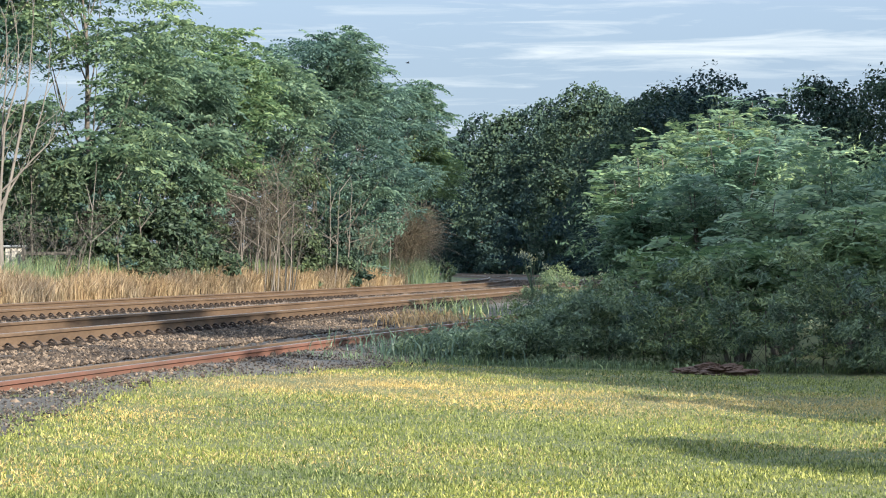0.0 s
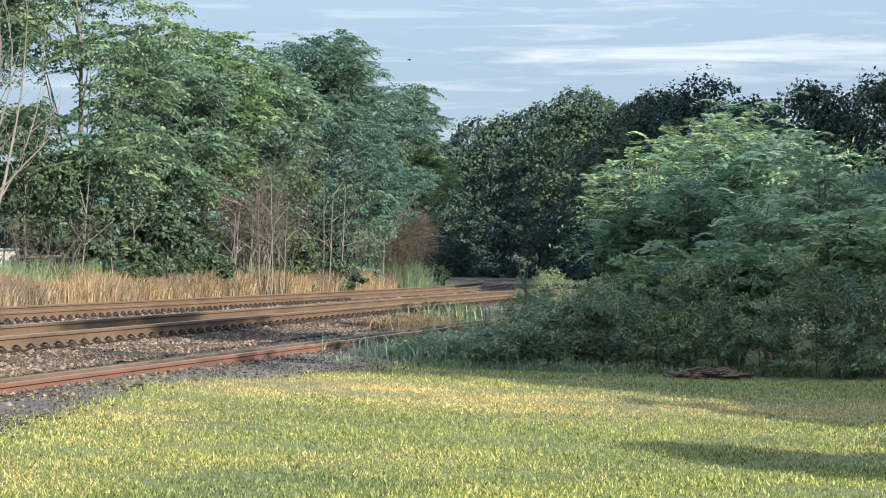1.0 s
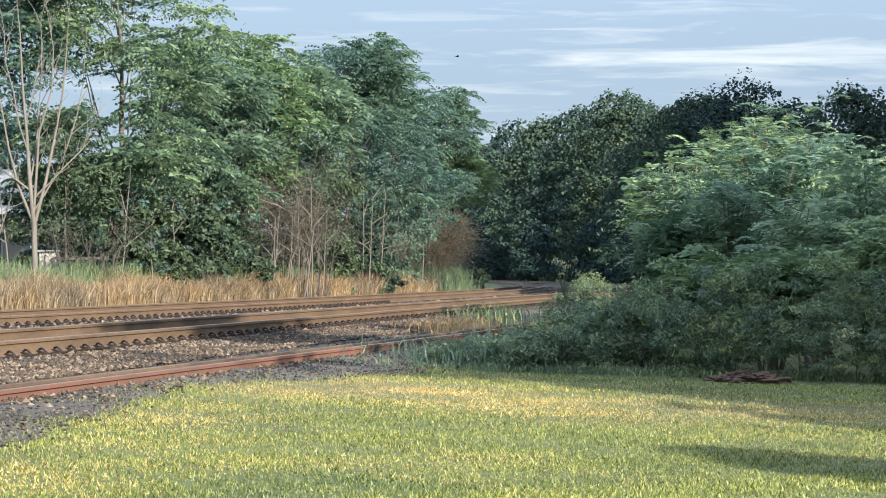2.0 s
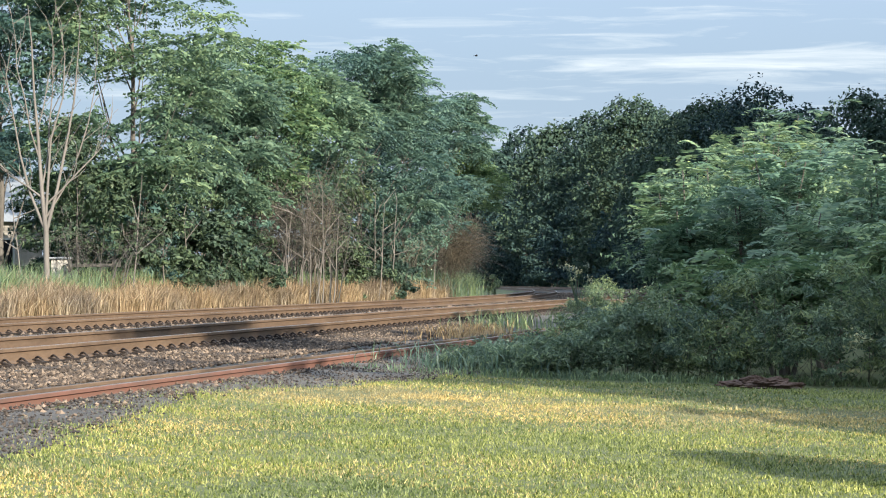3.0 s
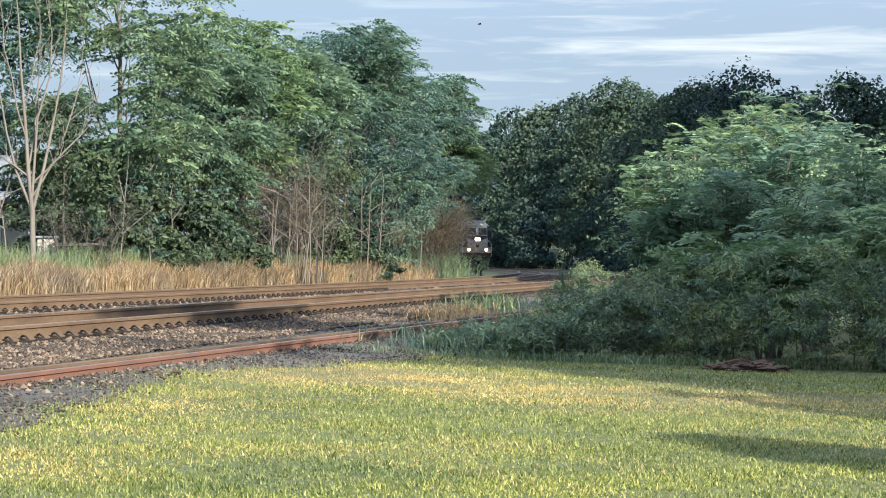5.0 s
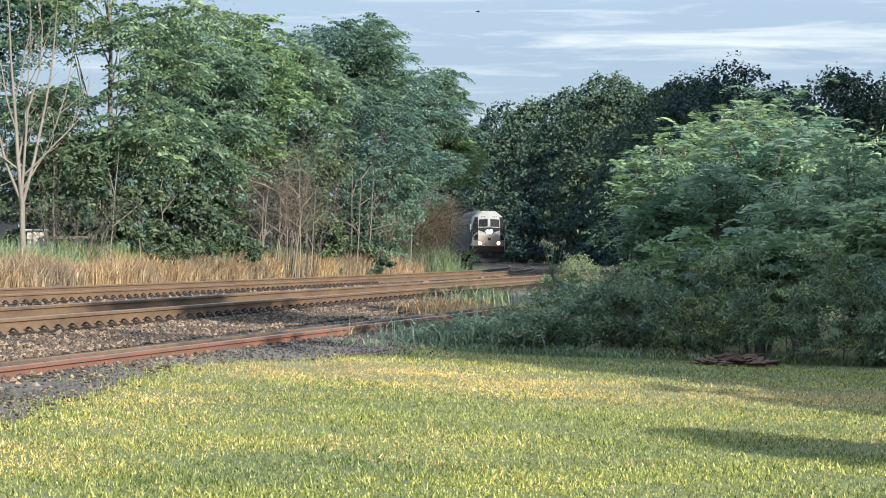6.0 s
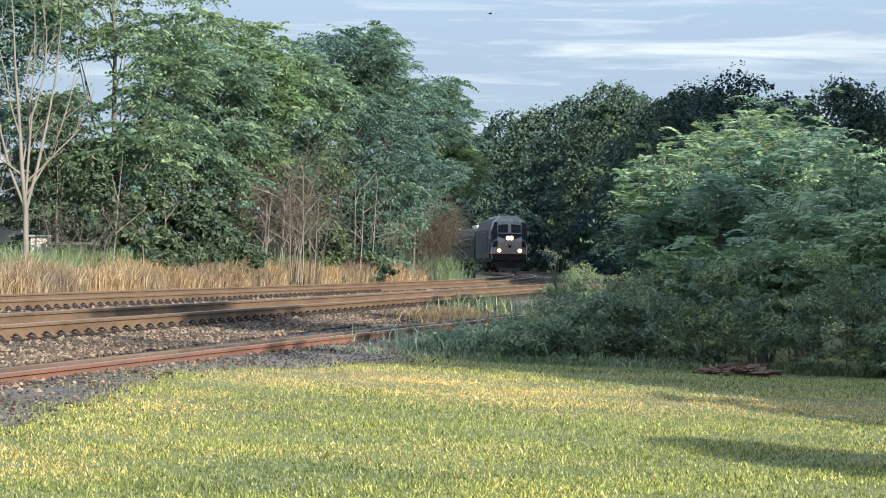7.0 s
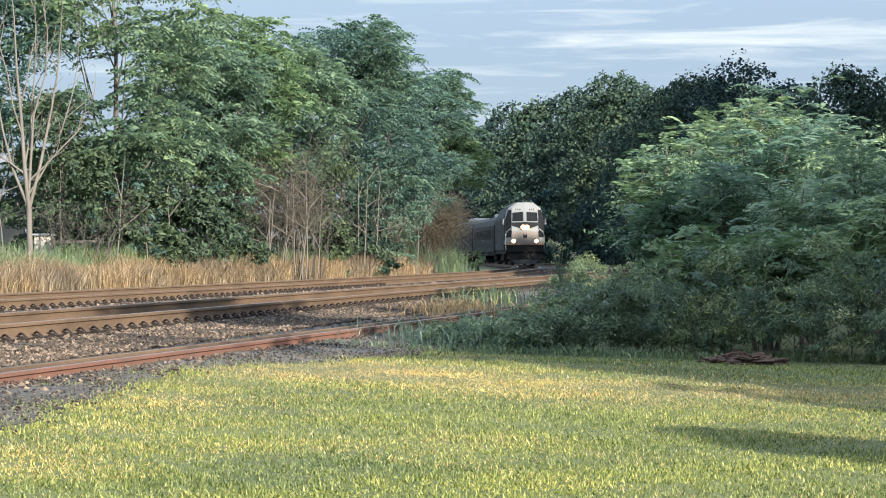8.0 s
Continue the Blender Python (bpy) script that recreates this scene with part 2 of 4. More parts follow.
class Heap:
    """Gathers quads into one mesh."""

    def __init__(self):
        self.v, self.f, self.n = [], [], 0

    def add(self, vs, fs):
        vs, fs = np.asarray(vs, np.float32), np.asarray(fs, np.int32)
        self.v.append(vs)
        self.f.append(fs + self.n)
        self.n += len(vs)

    def mesh(self, name, mat, smooth=False):
        return mesh_of(name, np.concatenate(self.v), np.concatenate(self.f), mat, smooth)


# ---- the plan: u runs along the railway away from the camera, v to its far side ----
TURN = radians(9.9)
CS, SN = math.cos(TURN), math.sin(TURN)


def place(u, v):
    return u * SN - v * CS, u * CS + v * SN


def uv_of(x, y):
    return x * SN + y * CS, -x * CS + y * SN


BEND_U, BEND_R, FAR_V, NEAR_V, SPUR_V = 94.4, 572.0, 17.4, 11.35, 8.9
TOP = 0.65          # rail tops of the main tracks
BED = 0.47


def line_at(s, v):
    """Plan place and way of a track whose straight part lies at v, s metres along the far track."""
    if s <= BEND_U:
        u, w, a = s, v, 0.0
    else:
        a = (s - BEND_U) / BEND_R
        r = BEND_R - (v - FAR_V)
        u, w = BEND_U + r * math.sin(a), v + r * (1 - math.cos(a))
    x, y = place(u, w)
    return x, y, TURN - a


def ground_z(u, v):
    """The ground: a lawn that rises to the track bed, a rough bank beyond."""
    u, v = np.asarray(u, float), np.asarray(v, float)
    bend = np.where(u > BEND_U, (u - BEND_U) ** 2 / (2 * BEND_R), 0.0)
    bend = np.minimum(bend, 120.0)
    w = v - bend
    return np.interp(w, [-60, -8, 0, 4, 6.4, 7.3, 8.2, 9.4, 10.0, 10.2, 18.6, 19.4, 20.5, 24, 40, 90],
                     [0.3, 0.05, 0.0, 0.10, 0.18, 0.26, 0.30, 0.27, 0.31, 0.335, 0.335, 0.33, 0.42, 0.75, 0.9, 0.9])


def stand(x, y):
    return float(ground_z(*uv_of(x, y)))


def lawn_edge(u):
    """Where the mown lawn ends towards the railway: a shallow bulge, then back to the thicket."""
    return np.interp(u, [10, 18.5, 21.5, 24.3, 27.2, 28.6, 30.3, 31.8, 34.3, 36.0], [6.3, 6.45, 6.85, 7.15, 7.35, 6.95, 6.5, 6.0, 5.8, 4.6])


def ground():
    def steps(near, far, fine):
        a = list(np.arange(near[0], near[1], fine))
        lo, hi, d = [], [], fine
        p = near[0]
        while p > -far:
            d *= 1.35
            p -= d
            lo.append(p)
        p, d = near[1], fine
        while p < far:
            hi.append(p)
            d *= 1.35
            p += d
        return np.array(lo[::-1] + a + hi)
    us, vs = steps((8, 120), 3500, 0.6), steps((-10, 30), 3500, 0.4)
    uu, vv = np.meshgrid(us, vs, indexing="ij")
    zz = ground_z(uu, vv) + 0.003 * np.sin(uu * 2.3 + vv) * np.cos(vv * 1.9)
    x, y = place(uu, vv)
    n, m = uu.shape
    k = np.arange(n * m).reshape(n, m)
    f = np.stack([k[:-1, :-1], k[1:, :-1], k[1:, 1:], k[:-1, 1:]], -1).reshape(-1, 4)
    tagged(new("ground", mesh_of("ground", np.stack([x, y, zz], -1).reshape(-1, 3), f[:, ::-1], M["soil"], True)),
           "rough green and brown earth around the railway", "ground", kind="structure")


def ribbon(name, s0, s1, v0, v1, lift, mat, label, near=None):
    """A strip of bed that follows the tracks, uneven on top."""
    ss, vs = np.concatenate([np.arange(s0, 110, 0.5), np.arange(110, s1, 3.0)]), np.linspace(v0, v1, int((v1 - v0) / 0.25) + 2)
    pts = []
    for s in ss:
        for v in vs:
            w = v1 - (v1 - v) * (v1 - near(s)) / (v1 - v0) if near else v
            x, y, _ = line_at(s, w)
            edge = min(v - v0, v1 - v, 0.5) / 0.5
            ruts = 0.03 * math.sin(s * 1.7 + v * 3) * math.sin(v * 2.1 - s * 0.6)
            pts.append((x, y, stand(x, y) + edge * (lift + ruts) - 0.05 * (1 - edge)))
    n, m = len(ss), len(vs)
    k = np.arange(n * m).reshape(n, m)
    f = np.stack([k[:-1, :-1], k[:-1, 1:], k[1:, 1:], k[1:, :-1]], -1).reshape(-1, 4)
    tagged(new(name, mesh_of(name, pts, f, mat, True)), label, "track bed", kind="structure")


def stones(name, n, u0, u1, v0, v1, size, label, mat="stone", near=None):
    """Loose broken stone, each piece its own shape."""
    u = u0 + (u1 - u0) * rng.random(n) ** 1.4
    v = rng.uniform(v0, v1, n)
    if near:
        kept = v > near(u) - 0.1 + rng.normal(0, 0.15, n)
        u, v = u[kept], v[kept]
        n = len(u)
    bend = np.where(u > BEND_U, (u - BEND_U) ** 2 / (2 * BEND_R), 0)
    x, y = place(u, v + bend)
    z = ground_z(u, v + bend) + (0.03 if near else 0.075) + 0.025 * rng.random(n)
    base = np.array([(1, 0, 0), (0, 1, 0), (-1, 0, 0), (0, -1, 0), (0, 0, 1), (0, 0, -1)], float)
    tri = np.array([(0, 1, 4), (1, 2, 4), (2, 3, 4), (3, 0, 4), (1, 0, 5), (2, 1, 5), (3, 2, 5), (0, 3, 5)])
    turn = rng.uniform(0, 6.28, n)
    p = base[None] * rng.uniform(0.6, 1.3, (n, 6, 1)) + rng.normal(0, 0.18, (n, 6, 3))
    p *= (size * rng.uniform(0.55, 1.35, n))[:, None, None]
    p[:, :, 2] *= 0.75
    c, s = np.cos(turn)[:, None], np.sin(turn)[:, None]
    q = np.stack([p[..., 0] * c - p[..., 1] * s, p[..., 0] * s + p[..., 1] * c, p[..., 2]], -1) + np.stack([x, y, z], -1)[:, None]
    f = (tri[None] + 6 * np.arange(n)[:, None, None]).reshape(-1, 3)
    tagged(new(name, mesh_of(name, q.reshape(-1, 3), f, M[mat])), label, "gravel", kind="stuff")


# ---- rails ----
PROFILE = ((-0.078, -0.195), (0.078, -0.195), (0.078, -0.180), (0.014, -0.155), (0.012, -0.056), (0.039, -0.044), (0.039, -0.009),
           (0.030, 0.0), (-0.030, 0.0), (-0.039, -0.009), (-0.039, -0.044), (-0.012, -0.056), (-0.014, -0.155), (-0.078, -0.180))


def rail(parent, v, top, s0, s1, side, worn, scale=1.0, label="", drift=0.0):
    """One rail swept along its line; the running surface is worn bright."""
    ss = np.concatenate([np.arange(s0, min(s1, BEND_U), 1.5), np.arange(BEND_U, s1, 4.0)]) if s1 > BEND_U else np.arange(s0, s1, 1.0)
    rings = []
    for s in ss:
        x, y, way = line_at(s, v + drift * (s - s0))
        nx, ny = math.cos(way), -math.sin(way)
        rings.append([(x + a * scale * nx, y + a * scale * ny, top + b * scale) for a, b in PROFILE])
    n, k = len(ss), len(PROFILE)
    idx = np.arange(n * k).reshape(n, k)
    nxt = np.roll(idx, -1, 1)
    f = np.stack([idx[:-1], nxt[:-1], nxt[1:], idx[1:]], -1).reshape(-1, 4)
    me = mesh_of("rail", np.array(rings).reshape(-1, 3), f, [side, worn])
    mi = np.tile(np.array([0] * 7 + [1] + [0] * (k - 8)), n - 1)
    me.polygons.foreach_set("material_index", mi.astype(np.int32))
    ob = under(new("rail", me), parent)
    return tagged(ob, label) if label else ob


def clip_mesh():
    """A spring clip: an open arch beside the rail foot, on its plate."""
    h = Heap()
    pts = [(0.105 - 0.068 * math.cos(math.pi * k / 8), 0.04 * math.sin(k * 0.8), 0.062 * math.sin(math.pi * k / 8)) for k in range(9)]
    h.add(*tube_arrays(pts, [0.015] * 9, 6))
    h.add(*tube_arrays([(0.04, -0.03, 0.02), (0.10, -0.05, 0.03), (0.19, -0.03, 0.0)], [0.014, 0.016, 0.014], 6))
    bm = box((0.02, -0.10, -0.02), (0.22, 0.10, 0.006), 0.0)
    h.add([v.co for v in bm.verts], [[v.index for v in f.verts] for f in bm.faces])
    bm.free()
    return h.mesh("rail_clip", M["clip"])


def track(name, v, top, label, s0, s1, cant=0.0):
    t = thing(name, label, "railway track", "main line tracks")
    for off, lift in ((-0.755, 0.0), (0.755, cant)):
        rail(t, v + off, top + lift, s0, s1, M["rail"], M["shine"])
    bm = box((-1.3, -0.115, -0.2), (1.3, 0.115, 0.0))
    sleeper = bpy.data.meshes.new("tie")
    bm.to_mesh(sleeper)
    bm.free()
    sleeper.materials.append(M["tie"])
    clip = clip_mesh()
    for k in range(230):
        s = s0 + 34 + 0.61 * k
        x, y, way = line_at(s, v)
        tie = under(new("tie", sleeper), t)
        tie.matrix_basis = pose(x, y, top - 0.20, 0, -math.degrees(math.atan(cant / 1.51)) * -1, -math.degrees(way))
        if k < 120:
            for off, lift in ((-0.755, 0.0),):
                cx, cy, _ = line_at(s, v + off)
                c = under(new("rail_clip", clip), t)
                c.matrix_basis = pose(cx, cy, top + lift - 0.19, 0, 0, -math.degrees(way))
    return t


# ---- leaves ----
def leaves_arrays(centres, normals, length, width, droop=0.35):
    """Folded leaf quads: a tip, a stalk and two sides, about the given normals."""
    n = len(centres)
    nn = normals / np.maximum(1e-6, np.linalg.norm(normals, axis=1, keepdims=True))
    a = rng.normal(0, 1, (n, 3))
    a[:, 2] -= droop
    a -= nn * (a * nn).sum(1, keepdims=True)
    a /= np.maximum(1e-6, np.linalg.norm(a, axis=1, keepdims=True))
    b = np.cross(nn, a)
    l = (length * rng.uniform(0.65, 1.3, n))[:, None]
    w = (width * rng.uniform(0.7, 1.25, n))[:, None]
    p = np.stack([centres - a * l / 2, centres + b * w / 2 + nn * w * 0.2, centres + a * l / 2, centres - b * w / 2 + nn * w * 0.2], 1)
    return p.reshape(-1, 3), np.arange(4 * n).reshape(n, 4)


def lobes_of(h, r, low, count, flat=0.5, top_heavy=0.0):
    """Foliage masses in a crown: centre, radius."""
    out = []
    for k in range(count):
        z = rng.random() ** (1 - 0.4 * top_heavy)
        prof = math.sin(math.pi * min(1.0, 0.18 - 0.08 * top_heavy + (0.80 - 0.12 * top_heavy) * z)) ** 0.6
        a, q = rng.uniform(0, 2 * math.pi), math.sqrt(rng.random())
        q = 0.25 + 0.75 * q
        rr = r * prof * q * rng.uniform(0.8, 1.12)
        lr = r * rng.uniform(0.20, 0.40)
        out.append((np.array([rr * math.cos(a), rr * math.sin(a), low + z * (h - low - lr * flat)]), lr))
    out.append((np.array([0, 0, h - r * 0.2]), r * 0.3))
    return out


def crown_arrays(lobes, n, size, flat=0.55, slim=0.5, bunch=11, shell=False):
    """Leaves in small bunches at the twig ends all over the lobes."""
    w = np.array([r ** 2 for _, r in lobes])
    m = max(8, n // bunch)
    pick = rng.choice(len(lobes), m, p=w / w.sum())
    c, r = np.array([q[0] for q in lobes])[pick], np.array([q[1] for q in lobes])[pick]
    d = rng.normal(0, 1, (m, 3))
    d /= np.linalg.norm(d, axis=1, keepdims=True)
    d[:, 2] = np.where(d[:, 2] < -0.2, -d[:, 2] * 0.6, d[:, 2])
    depth = rng.uniform(0.78, 1.0, m) if shell else rng.random(m) ** 0.35 * rng.uniform(0.85, 1.15, m)
    twig = c + d * (r * depth)[:, None] * np.array([1, 1, flat])
    k = rng.integers(0, m, n)
    p = twig[k] + rng.normal(0, 1, (n, 3)) * np.minimum(r[k] * 0.17, (0.9 if shell else 2.2) * size)[:, None] * np.array([1, 1, 0.75])
    nn = d[k] * 0.7 + rng.normal(0, 0.6 if shell else 0.5, (n, 3)) + np.array([0, 0, 0.4])
    return leaves_arrays(p, nn, size, size * slim)


def limbs_arrays(h, r, lobes, base, low, count=14, lean=(0, 0)):
    heap = Heap()
    top = Vector((lean[0], lean[1], h * 0.82))
    n = 9
    spine = [Vector((0, 0, -0.3)).lerp(top, k / (n - 1)) + Vector((rng.normal(0, 0.05), rng.normal(0, 0.05), 0)) * (h / 10) * (k > 0) for k in range(n)]
    heap.add(*tube_arrays(spine, [base * (1.25 if k == 0 else 1.0) * (1 - 0.86 * k / (n - 1)) for k in range(n)], 7))
    order = rng.permutation(len(lobes))[:count]
    for k in order:
        end = Vector(lobes[k][0])
        f = min(0.92, max(0.12, (end.z - 0.25 * h - 0.4 * math.hypot(end.x, end.y)) / (0.82 * h)))
        q = f * (n - 1)
        j = min(n - 2, int(q))
        start = spine[j].lerp(spine[j + 1], q - j)
        mid = start.lerp(end, 0.5) + Vector((rng.normal(0, 0.12), rng.normal(0, 0.12), -0.06 * (end - start).length))
        r0 = base * (1 - 0.86 * f) * 0.42
        heap.add(*tube_arrays([start, start.lerp(mid, 0.5), mid, mid.lerp(end, 0.5), end], [r0, r0 * 0.8, r0 * 0.6, r0 * 0.4, r0 * 0.15], 5))
    return heap


def tree(name, x, y, h, r, label, leaf="leaf", n=8000, size=0.24, low=None, lobes=42, flat=0.55, base=None, group="", bark="bark", slim=0.5, top_heavy=0.0, category="tree", bunch=11, shell=False):
    low = h * 0.22 if low is None else low
    t = thing(name, label, category, group, m=Matrix.Translation((x, y, stand(x, y))))
    lb = lobes_of(h, r, low, lobes, flat, top_heavy)
    trunk = limbs_arrays(h, r, lb, base or h * 0.013, low)
    under(new("trunk", trunk.mesh("trunk", M[bark], True)), t)
    v, f = crown_arrays(lb, n, size, flat, slim, bunch, shell)
    under(new("crown", mesh_of("crown", v, f, M[leaf])), t)
    return t


def frond_arrays(at, way, length, pairs, wide):
    """A pinnate leaf that arches over: a rib with paired leaflets."""
    way = way / np.linalg.norm(way)
    side = np.cross(way, (0, 0, 1))
    side /= max(1e-6, np.linalg.norm(side))
    up = np.cross(side, way)
    vs = []
    for k in range(pairs):
        q = (k + 0.6) / pairs
        c = at + way * length * q - np.array([0, 0, 1]) * length * 0.62 * q * q
        l = wide * (1.05 - 0.6 * abs(q - 0.45)) * rng.uniform(0.85, 1.15)
        for sgn in (-1, 1):
            d = side * sgn + way * 0.35 - up * 0.30 + rng.normal(0, 0.08, 3)
            d /= np.linalg.norm(d)
            w = way * length / pairs * 0.36
            vs += [c, c + d * l * 0.5 + w, c + d * l, c + d * l * 0.5 - w]
    e = at + way * length - np.array([0, 0, 1]) * length * 0.62
    rib = up * 0.008 + side * 0.006
    m = at + way * length * 0.5 - np.array([0, 0, 1]) * length * 0.155
    vs += [at, m + rib, e, m - rib]
    return np.array(vs), np.arange(len(vs)).reshape(-1, 4)


def sprays(centres, outs, fronds=7, pairs=5, length=0.74, leaflet=0.20, width=0.08):
    """Umbrella-like sprays of long feathered leaves, one about each centre."""
    r = len(centres)
    a = rng.uniform(0, 6.28, (r, 1)) + np.arange(fronds) * 6.283 / fronds + rng.normal(0, 0.25, (r, fronds))
    way = np.stack([np.cos(a), np.sin(a), rng.uniform(-0.5, 0.9, (r, fronds))], -1) + 0.45 * outs[:, None]
    way /= np.linalg.norm(way, axis=-1, keepdims=True)
    side = np.stack([-way[..., 1], way[..., 0], 0 * way[..., 0]], -1)
    side /= np.maximum(1e-6, np.linalg.norm(side, axis=-1, keepdims=True))
    ln = (length * rng.uniform(0.65, 1.25, (r, fronds)))[..., None]
    out = []
    for k in range(pairs):
        q = (k + 0.8) / pairs
        c = centres[:, None] + way * ln * q - np.array([0, 0, 1.0]) * ln * 0.5 * q * q
        for sgn in (-1, 1):
            d = side * sgn + way * 0.45 + rng.normal(0, 0.12, (r, fronds, 3)) - np.array([0, 0, 0.6])
            d *= leaflet * (1.1 - 0.7 * abs(q - 0.45)) * rng.uniform(0.8, 1.2, (r, fronds, 1))
            w = way * width * 0.5 + np.array([0, 0, 0.012])
            out.append(np.stack([c, c + d * 0.45 + w, c + d, c + d * 0.45 - w], 2))
    v = np.stack(out, 2).reshape(-1, 3)
    return v, np.arange(len(v)).reshape(-1, 4)


def tier_tree(name, x, y, h, r, label, leaf, count, low, tiers, group, base=None, fill=3500):
    """A tree whose foliage stands in flat tiers of feathered sprays at the ends of its limbs."""
    t = thing(name, label, "tree", group, m=Matrix.Translation((x, y, stand(x, y))))
    lb = lobes_of(h, r, low, tiers, 0.5, 0.6)
    under(new("trunk", limbs_arrays(h, r, lb, base or h * 0.011, low, count=26).mesh("trunk", M["bark"], True)), t)
    w = np.array([q ** 2 for _, q in lb])
    pick = rng.choice(len(lb), count, p=w / w.sum())
    c, q = np.array([k[0] for k in lb])[pick], np.array([k[1] for k in lb])[pick]
    d = rng.normal(0, 1, (count, 3))
    d[:, 2] = np.abs(d[:, 2]) * 0.8
    d /= np.linalg.norm(d, axis=1, keepdims=True)
    crown = Heap()
    crown.add(*sprays(c + d * (q * rng.uniform(0.6, 1.0, count))[:, None] * np.array([1, 1, 0.7]), d))
    crown.add(*crown_arrays([(k[0] - np.array([0, 0, 0.15]), k[1] * 0.8) for k in lb], fill, 0.17, 0.5, 0.45))
    under(new("crown", crown.mesh("crown", M[leaf])), t)
    return t


def sumac(x, y, h, r, label, fronds=170, fill=1800, length=0.62, leaf="frond"):
    t = thing("sumac_shrub", label, "shrub", "sumac thicket", m=Matrix.Translation((x, y, stand(x, y))))
    crown = Heap()
    tips = []
    for k in range(7):
        a, q = rng.uniform(0, 6.28), rng.uniform(0.1, 0.75)
        top = Vector((r * q * math.cos(a), r * q * math.sin(a), h * rng.uniform(0.72, 1.0) * (1 - 0.25 * q)))
        mid = top * 0.5 + Vector((rng.normal(0, 0.12), rng.normal(0, 0.12), 0.1))
        v, f = tube_arrays([(0.25 * top.x, 0.25 * top.y, -0.2), mid, top], [0.045, 0.03, 0.010], 6)
        under(new("stem", mesh_of("stem", v, f, M["bark"], True)), t)
        tips += [(mid, top)]
    for k in range(fronds):
        mid, top = tips[rng.integers(len(tips))]
        at = np.array(mid.lerp(top, rng.random() ** 0.55)) + rng.normal(0, 0.2 * r, 3) * np.array([1, 1, 0.5])
        at[2] = max(0.25, at[2])
        a = rng.uniform(0, 6.28)
        crown.add(*frond_arrays(at, np.array([math.cos(a), math.sin(a), rng.uniform(-0.2, 1.3)]), length * rng.uniform(0.6, 1.2), 8, 0.19))
    lb = [(np.array([rng.normal(0, 0.45) * r, rng.normal(0, 0.45) * r, rng.uniform(0.15, 0.78) * h]), r * rng.uniform(0.3, 0.5)) for _ in range(16)]
    crown.add(*crown_arrays(lb, fill, 0.13, 0.8, 0.4))
    under(new("foliage", crown.mesh("foliage", M[leaf])), t)
    return t


def blades(name, x, y, h, width, mat, label, category, lean=0.35, sharp=True):
    """Upright grass: one bent blade of two pieces for tall grass, one point for short."""
    n = len(x)
    z = ground_z(*uv_of(x, y)) - 0.01
    a = rng.uniform(0, 6.28, n)
    b = a + rng.normal(1.57, 0.4, n)
    w = width * rng.uniform(0.6, 1.4, n) / 2
    l = h * np.abs(rng.normal(lean, 0.22, n))
    root = np.stack([x, y, z], -1)
    sx = np.stack([np.cos(a) * w, np.sin(a) * w, 0 * w], -1)
    tip = root + np.stack([np.cos(b) * l, np.sin(b) * l, h], -1)
    if sharp:
        v = np.stack([root - sx, root + sx, tip], 1).reshape(-1, 3)
        f = np.arange(3 * n).reshape(n, 3)
    else:
        mid = root + np.stack([np.cos(b) * l * 0.25, np.sin(b) * l * 0.25, h * 0.6], -1)
        v = np.stack([root, mid + sx, tip, mid - sx], 1).reshape(-1, 3)
        f = np.arange(4 * n).reshape(n, 4)
    tagged(new(name, mesh_of(name, v, f, mat)), label, category, kind="stuff")


# ---- the setting ----
ground()
ribbon("track_bed", -20, 420, 9.3, 19.9, 0.05, M["cinder"], "dark cinder and broken-stone bed under the tracks")
ribbon("cinder_path", -20, 90, 6.2, 10.3, 0.025, M["cinder"], "dark cinder strip beside the lawn", lambda s: float(lawn_edge(s)) - 0.35)
track("near_main_track", NEAR_V, TOP, "brown steel rails clipped to ties in stone ballast", -20, 420, 0.04)
track("far_main_track", FAR_V, TOP, "brown steel rails beside tall dry grass", -20, 420, 0.05)
spur = thing("spur_track", "rusted red siding rail half sunk in cinders", "railway track")
rail(spur, SPUR_V + 0.385, 0.415, -20, 75, M["rust"], M["shine"], 0.9, "red rusted rail", -0.033)
rail(spur, SPUR_V + 0.70, 0.425, -20, 75, M["rail"], M["tie"], 0.9, "dull brown guard rail beside the red rail", -0.033)
stones("ballast_near", 44000, 13, 62, 8.6, 12.3, 0.030, "pale grey broken-stone ballast along the rails")
stones("ballast_far", 18000, 22, 190, 10.3, 19.6, 0.05, "grey broken-stone ballast between the tracks")
stones("cinders", 17000, 13, 46, 5.0, 8.35, 0.016, "small dark cinders beside the lawn", "fines", lawn_edge)
stones("scattered_ballast", 2600, 14, 48, 6.3, 8.6, 0.030, "loose pale stones strewn along the siding rail", "stone", lambda u: 7.75 - 0.4 * np.abs(np.sin(u * 2.1) + 0.6 * np.sin(u * 5.3)))


# ---- locomotive and coaches: each runs along +y, its front at the origin, rail tops at z 0 ----
def prism(ring, y0, y1, front=None):
    """A body of one outline (x, z) from y1 to y0; front: inset and slope of the outline at y0."""
    bm = bmesh.new()
    a = [bm.verts.new((x, y0 if front is None else y0 + front(x, z), z)) for x, z in ring]
    b = [bm.verts.new((x, y1, z)) for x, z in ring]
    n = len(ring)
    bm.faces.new(a[::-1])
    bm.faces.new(b)
    for k in range(n):
        bm.faces.new((a[k], a[(k + 1) % n], b[(k + 1) % n], b[k]))
    bmesh.ops.recalc_face_normals(bm, faces=bm.faces)
    return bm


